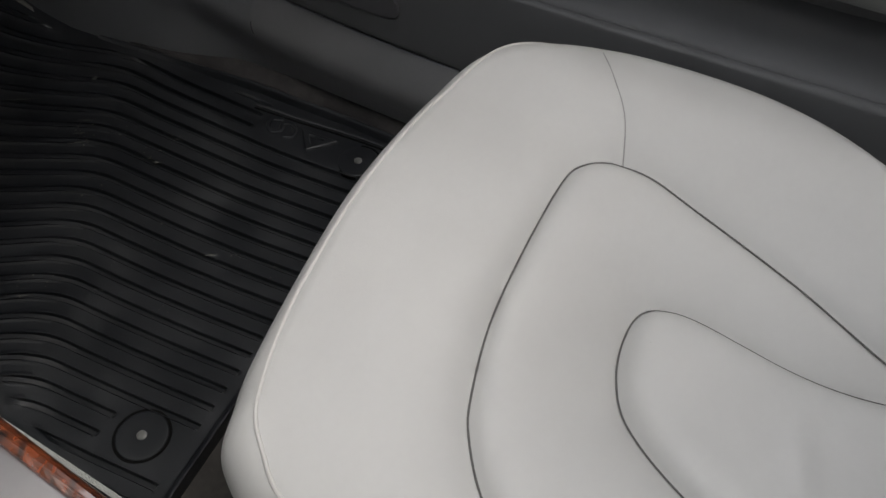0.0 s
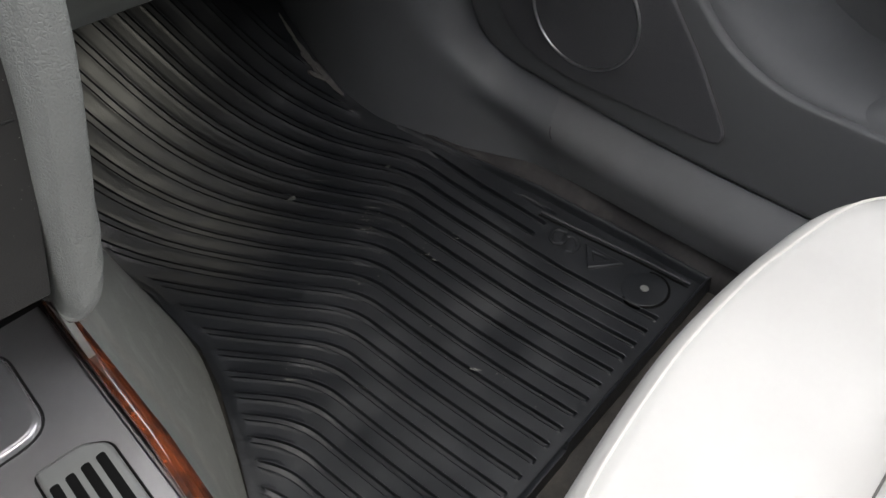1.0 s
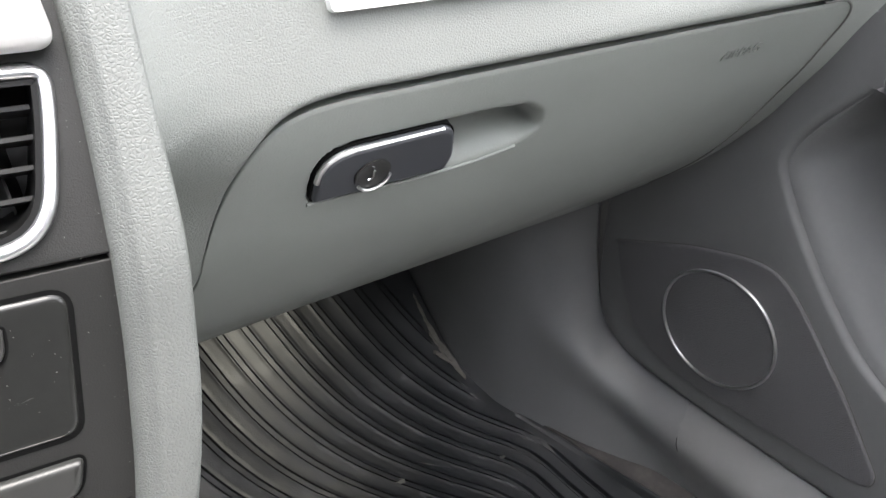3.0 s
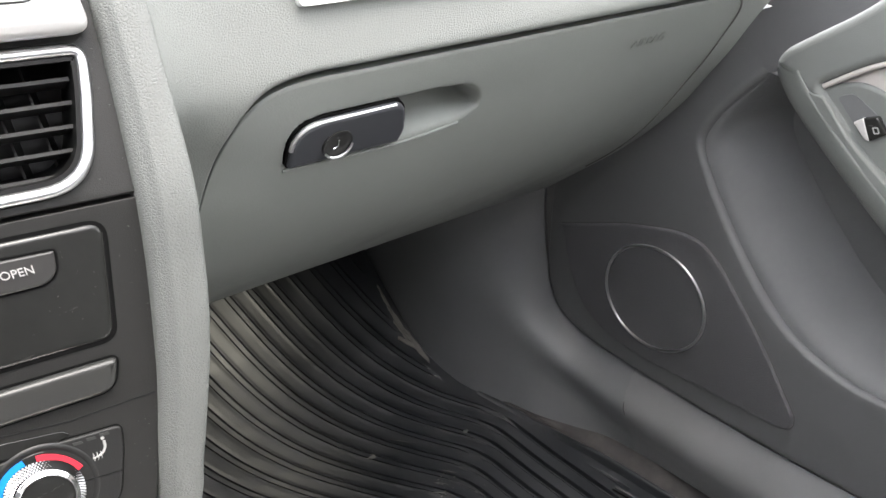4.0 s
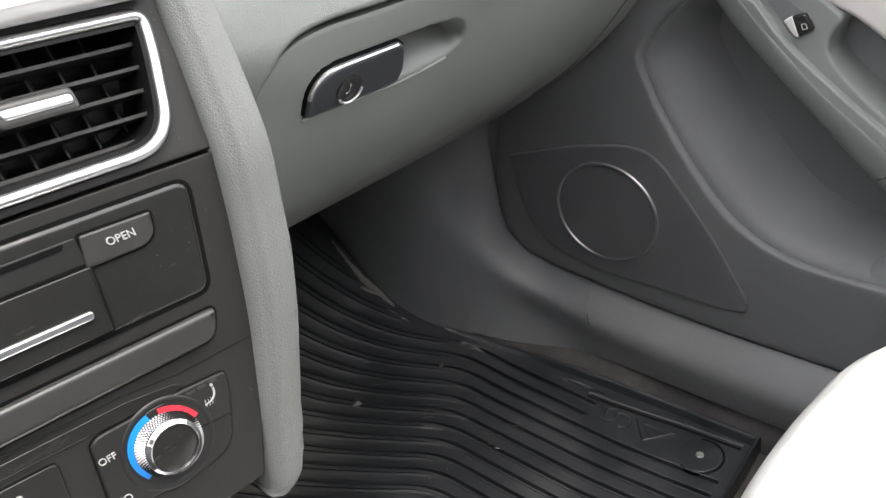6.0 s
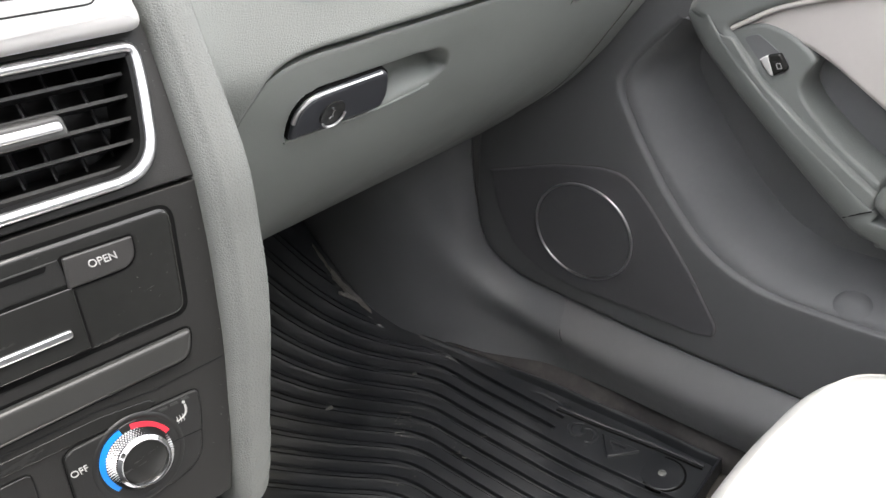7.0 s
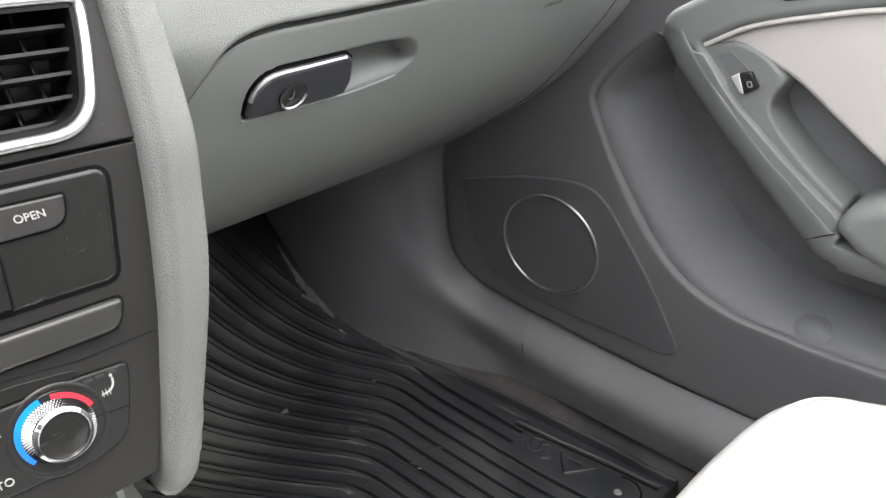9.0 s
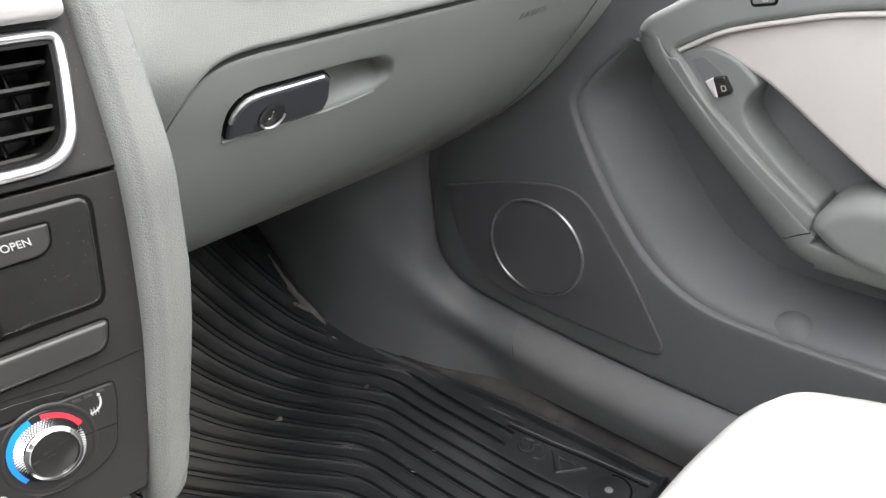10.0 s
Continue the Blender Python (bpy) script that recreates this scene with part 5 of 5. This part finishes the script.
def car_door():
    t = thing("car_door", "closed passenger door trim in charcoal, grey and pale leather", "car door")
    low = spline([(-0.75, 0.140), (-0.3, 0.140), (-0.03, 0.1425), (0.15, 0.153), (0.256, 0.165), (0.313, 0.174), (0.355, 0.196), (0.372, 0.225), (0.376, 0.265), (0.366, 0.33), (0.353, 0.394), (0.335, 0.48), (0.30, 0.60), (0.18, 0.67), (0.06, 0.645)], 70)
    rim, low = spline(RIM, 130), spline(low, 130)[::-1]
    rows = []
    for p, q in zip(rim, low):
        d = (q - p) / np.linalg.norm(q - p)
        n = np.linalg.norm(q - p)
        r = 0.011
        cut = [(0.0, -0.06), (0.0, -r)] + [(r * (1 - math.cos(w)), -r + r * math.sin(w)) for w in np.linspace(0.2, math.pi / 2, 6)]
        cut += [(r + (n - r - 0.004) * w, 0.0) for w in np.linspace(0.05, 0.95, 24)] + [(n - 0.004, 0.0), (n - 0.0012, -0.0012), (n, -0.004), (n, -0.05)]
        rows.append([D(*(p + d * w), h) for w, h in cut])
    part("lower_panel", grid(rows), CHARCOAL, t, "charcoal lower door panel", angle=50)
    part("backing", slab(np.array([(-0.75, 0.355), (0.005, 0.545), (-0.03, 0.60), (-0.75, 0.70)]), D, -0.09, -0.064), DOOR_GREY, t)
    # hollow behind the rim
    a, b = spline(RIM, 90), spline(ARM_LOW, 90)
    rows = []
    for p, q in zip(a, b):
        wide = min(1.0, np.linalg.norm(q - p) / 0.10)
        v = np.linspace(0, 1, 26)
        pts = p + (q - p) * v[:, None]
        depth = wide * (0.112 * smooth01(v / 0.62) - 0.040 * smooth01((v - 0.62) / 0.38))
        rows.append([(XD + 0.008 + d, y, z) for (y, z), d in zip(pts, depth)])
    part("hollow", grid(rows, (0.01, 0, 0)), CHARCOAL, t, "concave charcoal map pocket")
    part("pocket_bulge", turned([(0.037, -0.08), (0.036, -0.008), (0.034, 0.000), (0.030, 0.0065), (0.024, 0.0110), (0.012, 0.0145)], (XD + 0.020, -0.174, 0.257), (-1, 0, 0.15), 32), CHARCOAL, t, "rounded bulge in the pocket")
    # loudspeaker panel
    sp = spline(rounded([(0.336, 0.346), (0.215, 0.380), (0.138, 0.3925), (0.104, 0.390), (0.077, 0.368), (0.016, 0.282), (-0.027, 0.203), (-0.0225, 0.187), (-0.003, 0.182), (0.072, 0.184), (0.199, 0.186), (0.265, 0.198), (0.307, 0.227), (0.330, 0.285)], [0.004, 0.02, 0.02, 0.02, 0.02, 0.02, 0.008, 0.006, 0.01, 0.02, 0.02, 0.02, 0.02, 0.02], 4), 160, True)
    part("panel_gap", slab(inset(sp, -0.0011), D, -0.002, 0.0004), THREAD, t)
    g = part("speaker_grille", slab(sp, D, -0.002, 0.0036, 0.0030, 4), GRILLE, t, "finely perforated loudspeaker panel")
    q = np.linspace(0, 2 * math.pi, 96, endpoint=False)
    ell = lambda k: np.c_[0.1737 + k * (-0.92 * 0.0825 * np.cos(q) + 0.38 * 0.0748 * np.sin(q)), 0.2866 + k * (0.38 * 0.0825 * np.cos(q) + 0.92 * 0.0748 * np.sin(q))]
    part("speaker_cover", slab(ell(0.955), D, 0.0, 0.0040, 0.0012), GRILLE, g, "round perforated loudspeaker cover")
    part("speaker_ring", round_ring(ell(1.0), 0.0036, D, 0.001, 0.0064), SILVER, g, "thin silver ring")
    # grey trim that wraps round the front of the insert and runs back as the armrest
    hoop = rounded([(-0.75, 0.396), (-0.243, 0.398), (-0.188, 0.416), (-0.150, 0.447), (-0.097, 0.493), (-0.030, 0.560), (-0.010, 0.584), (0.021, 0.603), (0.011, 0.617), (-0.020, 0.634), (-0.06, 0.655), (-0.12, 0.70), (-0.75, 0.74), (-0.75, 0.68), (-0.195, 0.640), (-0.14, 0.629), (-0.071, 0.611), (-0.028, 0.588), (-0.080, 0.524), (-0.135, 0.4655), (-0.189, 0.430), (-0.25, 0.42), (-0.75, 0.42)], [0.025, 0.02, 0.02, 0.03, 0.03, 0.02, 0.004, 0.010, 0.014, 0.02, 0.02, 0.02, 0.025, 0.025, 0.02, 0.02, 0.02, 0.004, 0.02, 0.02, 0.008, 0.02, 0.025], 5)
    part("armrest_body", slab(hoop, D, -0.055, 0.006, 0.0085, 6), DOOR_GREY, t, "grey armrest and upper trim", angle=50)
    # rounded outer face of the armrest, overhanging the pocket
    out_ = spline([(0.0225, 0.6030), (0.0265, 0.5920), (0.001, 0.5510), (-0.074, 0.4690), (-0.153, 0.3910), (-0.188, 0.3720), (-0.243, 0.3650), (-0.75, 0.360)], 150)
    rid_ = spline([(-0.006, 0.6000), (-0.016, 0.5830), (-0.035, 0.5600), (-0.101, 0.4930), (-0.154, 0.4480), (-0.190, 0.4180), (-0.245, 0.4010), (-0.75, 0.398)], 150)
    rows = []
    fade = lambda y, h: h - 0.0036 * float(smooth01((y + 0.060) / 0.040)) * float(smooth01((h - 0.001) / 0.006))
    for p, q in zip(out_, rid_):
        rows.append([D(*(p + (q - p) * w), fade((p + (q - p) * w)[0], h)) for w, h in ((0.0, -0.055), (0.0, -0.024), (0.02, -0.016), (0.08, -0.0085), (0.2, -0.0015), (0.4, 0.0040), (0.65, 0.0078), (0.85, 0.0098), (0.95, 0.0103), (1.0, 0.0101), (1.03, 0.0094), (1.03, -0.02))])
    part("armrest_face", grid(rows), DOOR_GREY, t, "rounded outer face of the armrest", angle=60)
    lk = rounded([(-0.098, 0.665), (-0.105, 0.6375), (-0.131, 0.6415), (-0.128, 0.668)], 0.005)
    part("lock_switch_frame", slab(lk, D, 0.0, 0.0068, 0.001), VENT, t)
    ls = part("lock_switch", slab(inset(lk, 0.003), D, 0.0, 0.0080, 0.001), LOCK, t, "grey lock switch with a padlock symbol")
    pl = rounded([(-0.1165, 0.6440), (-0.1215, 0.6446), (-0.1210, 0.6480), (-0.1160, 0.6474)], 0.0006)
    part("icon", frame_ring(pl, inset(pl, 0.0008), D, 0.0070, 0.0084), PRINT, ls, "white padlock symbol")
    part("icon", tube([D(y, z, 0.0082) for y, z in ((-0.1170, 0.6475), (-0.1170, 0.6500), (-0.1185, 0.6512), (-0.1202, 0.6504), (-0.1203, 0.6480))], 0.0004, sides=6), PRINT, ls)
    sw = rounded([(-0.142, 0.668), (-0.146, 0.645), (-0.25, 0.660), (-0.25, 0.69)], 0.004)
    part("release_recess", slab(sw, D, 0.0, 0.0055, 0.001), ALLOY, t, "bright door release")
    # pale insert
    ins = rounded([(-0.036, 0.588), (-0.071, 0.609), (-0.14, 0.627), (-0.195, 0.638), (-0.75, 0.678), (-0.75, 0.44), (-0.30, 0.44), (-0.221, 0.490), (-0.181, 0.520), (-0.121, 0.565), (-0.066, 0.588)], [0.002, 0.02, 0.02, 0.02, 0.02, 0.02, 0.02, 0.02, 0.02, 0.02, 0.004], 4)
    part("insert", slab(ins, D, -0.05, -0.003, 0.006), INSERT, t, "pale grey leather door insert")
    part("trim_line", tube([D(y, z, 0.0015) for y, z in spline([(-0.030, 0.587), (-0.071, 0.608), (-0.105, 0.6185), (-0.14, 0.6265), (-0.195, 0.637), (-0.30, 0.6455), (-0.6, 0.668)], 60)], 0.0026, sides=10), INSERT, t, "pale bead above the insert")
    # grip hollow and switch panel
    grip = np.array([(-0.02, 0.60), (-0.121, 0.60), (-0.181, 0.545), (-0.34, 0.46), (-0.34, 0.36), (-0.10, 0.43), (-0.03, 0.52)])
    part("grip_hollow", slab(grip, D, -0.062, -0.044), CHARCOAL, t, "hollow behind the pull handle")
    swp = rounded([(-0.020, 0.5865), (-0.0644, 0.5945), (-0.0931, 0.5845), (-0.1185, 0.562), (-0.1065, 0.546), (-0.1035, 0.529), (-0.116, 0.510), (-0.155, 0.472), (-0.190, 0.446), (-0.189, 0.426), (-0.124, 0.476), (-0.060, 0.531)], [0.002, 0.012, 0.015, 0.008, 0.008, 0.010, 0.01, 0.02, 0.003, 0.003, 0.02, 0.02], 6)
    part("switch_panel", slab(swp, D, -0.05, 0.0005, 0.004, 4), DOOR_GREY, t, "grey switch panel with pull handle")
    rec = rounded([(-0.0427, 0.5784), (-0.0581, 0.5837), (-0.0905, 0.5600), (-0.0925, 0.549), (-0.0769, 0.5405), (-0.0603, 0.5560)], 0.005)
    part("switch_recess", slab(rec, D, -0.003, 0.0010, 0.0004), CHARCOAL, t, "dark grey switch recess")
    w = part("window_switch", slab(rounded([(-0.0700, 0.5636), (-0.0834, 0.5669), (-0.0925, 0.5521), (-0.0775, 0.5427)], 0.0022, 4), D, -0.002, 0.006, 0.0022, 4), GLOSS, t, "black window switch")
    part("switch_edge", slab(rounded([(-0.0625, 0.5590), (-0.0716, 0.5642), (-0.0790, 0.5437), (-0.0742, 0.5440)], 0.0018, 4), D, -0.002, 0.0066, 0.0016), ALLOY, w, "bright switch edge")
    icon = rounded([(-0.0800, 0.5570), (-0.0850, 0.5580), (-0.0872, 0.5525), (-0.0822, 0.5510)], 0.0010)
    part("icon", frame_ring(icon, inset(icon, 0.0009), D, 0.0055, 0.0063), PRINT, w)
    # armrest
    part("armrest_joint", tube([D(-0.1515, 0.3925, -0.018), D(-0.1545, 0.3960, -0.0075), D(-0.1600, 0.4000, 0.0000), D(-0.1690, 0.4070, 0.0055), D(-0.1790, 0.4140, 0.0092), D(-0.1890, 0.4195, 0.0108)], 0.0008, sides=6), VENT, t)
    st = rounded([(-0.0160, 0.5815), (-0.0335, 0.5585), (-0.0995, 0.4915), (-0.1525, 0.4465), (-0.1885, 0.4190), (-0.190, 0.436), (-0.136, 0.477), (-0.069, 0.535), (-0.033, 0.579)], [0.004, 0.02, 0.02, 0.02, 0.003, 0.003, 0.02, 0.02, 0.004], 5)
    part("handle_strip", slab(st, lambda y, z, h: D(y, z, fade(y, h)), 0.0, 0.0101, 0.0022), DOOR_GREY, t, "raised grey handle strip")
    pad = rounded([(-0.186, 0.4285), (-0.198, 0.4515), (-0.226, 0.469), (-0.40, 0.488), (-0.75, 0.50), (-0.75, 0.392), (-0.25, 0.392), (-0.212, 0.405)], [0.02, 0.03, 0.03, 0.03, 0.04, 0.04, 0.03, 0.025], 6)
    part("armrest_pad", slab(pad, D, -0.04, 0.022, 0.018, 7), DOOR_GREY, t, "padded armrest top", angle=60)
    return t


car_door()
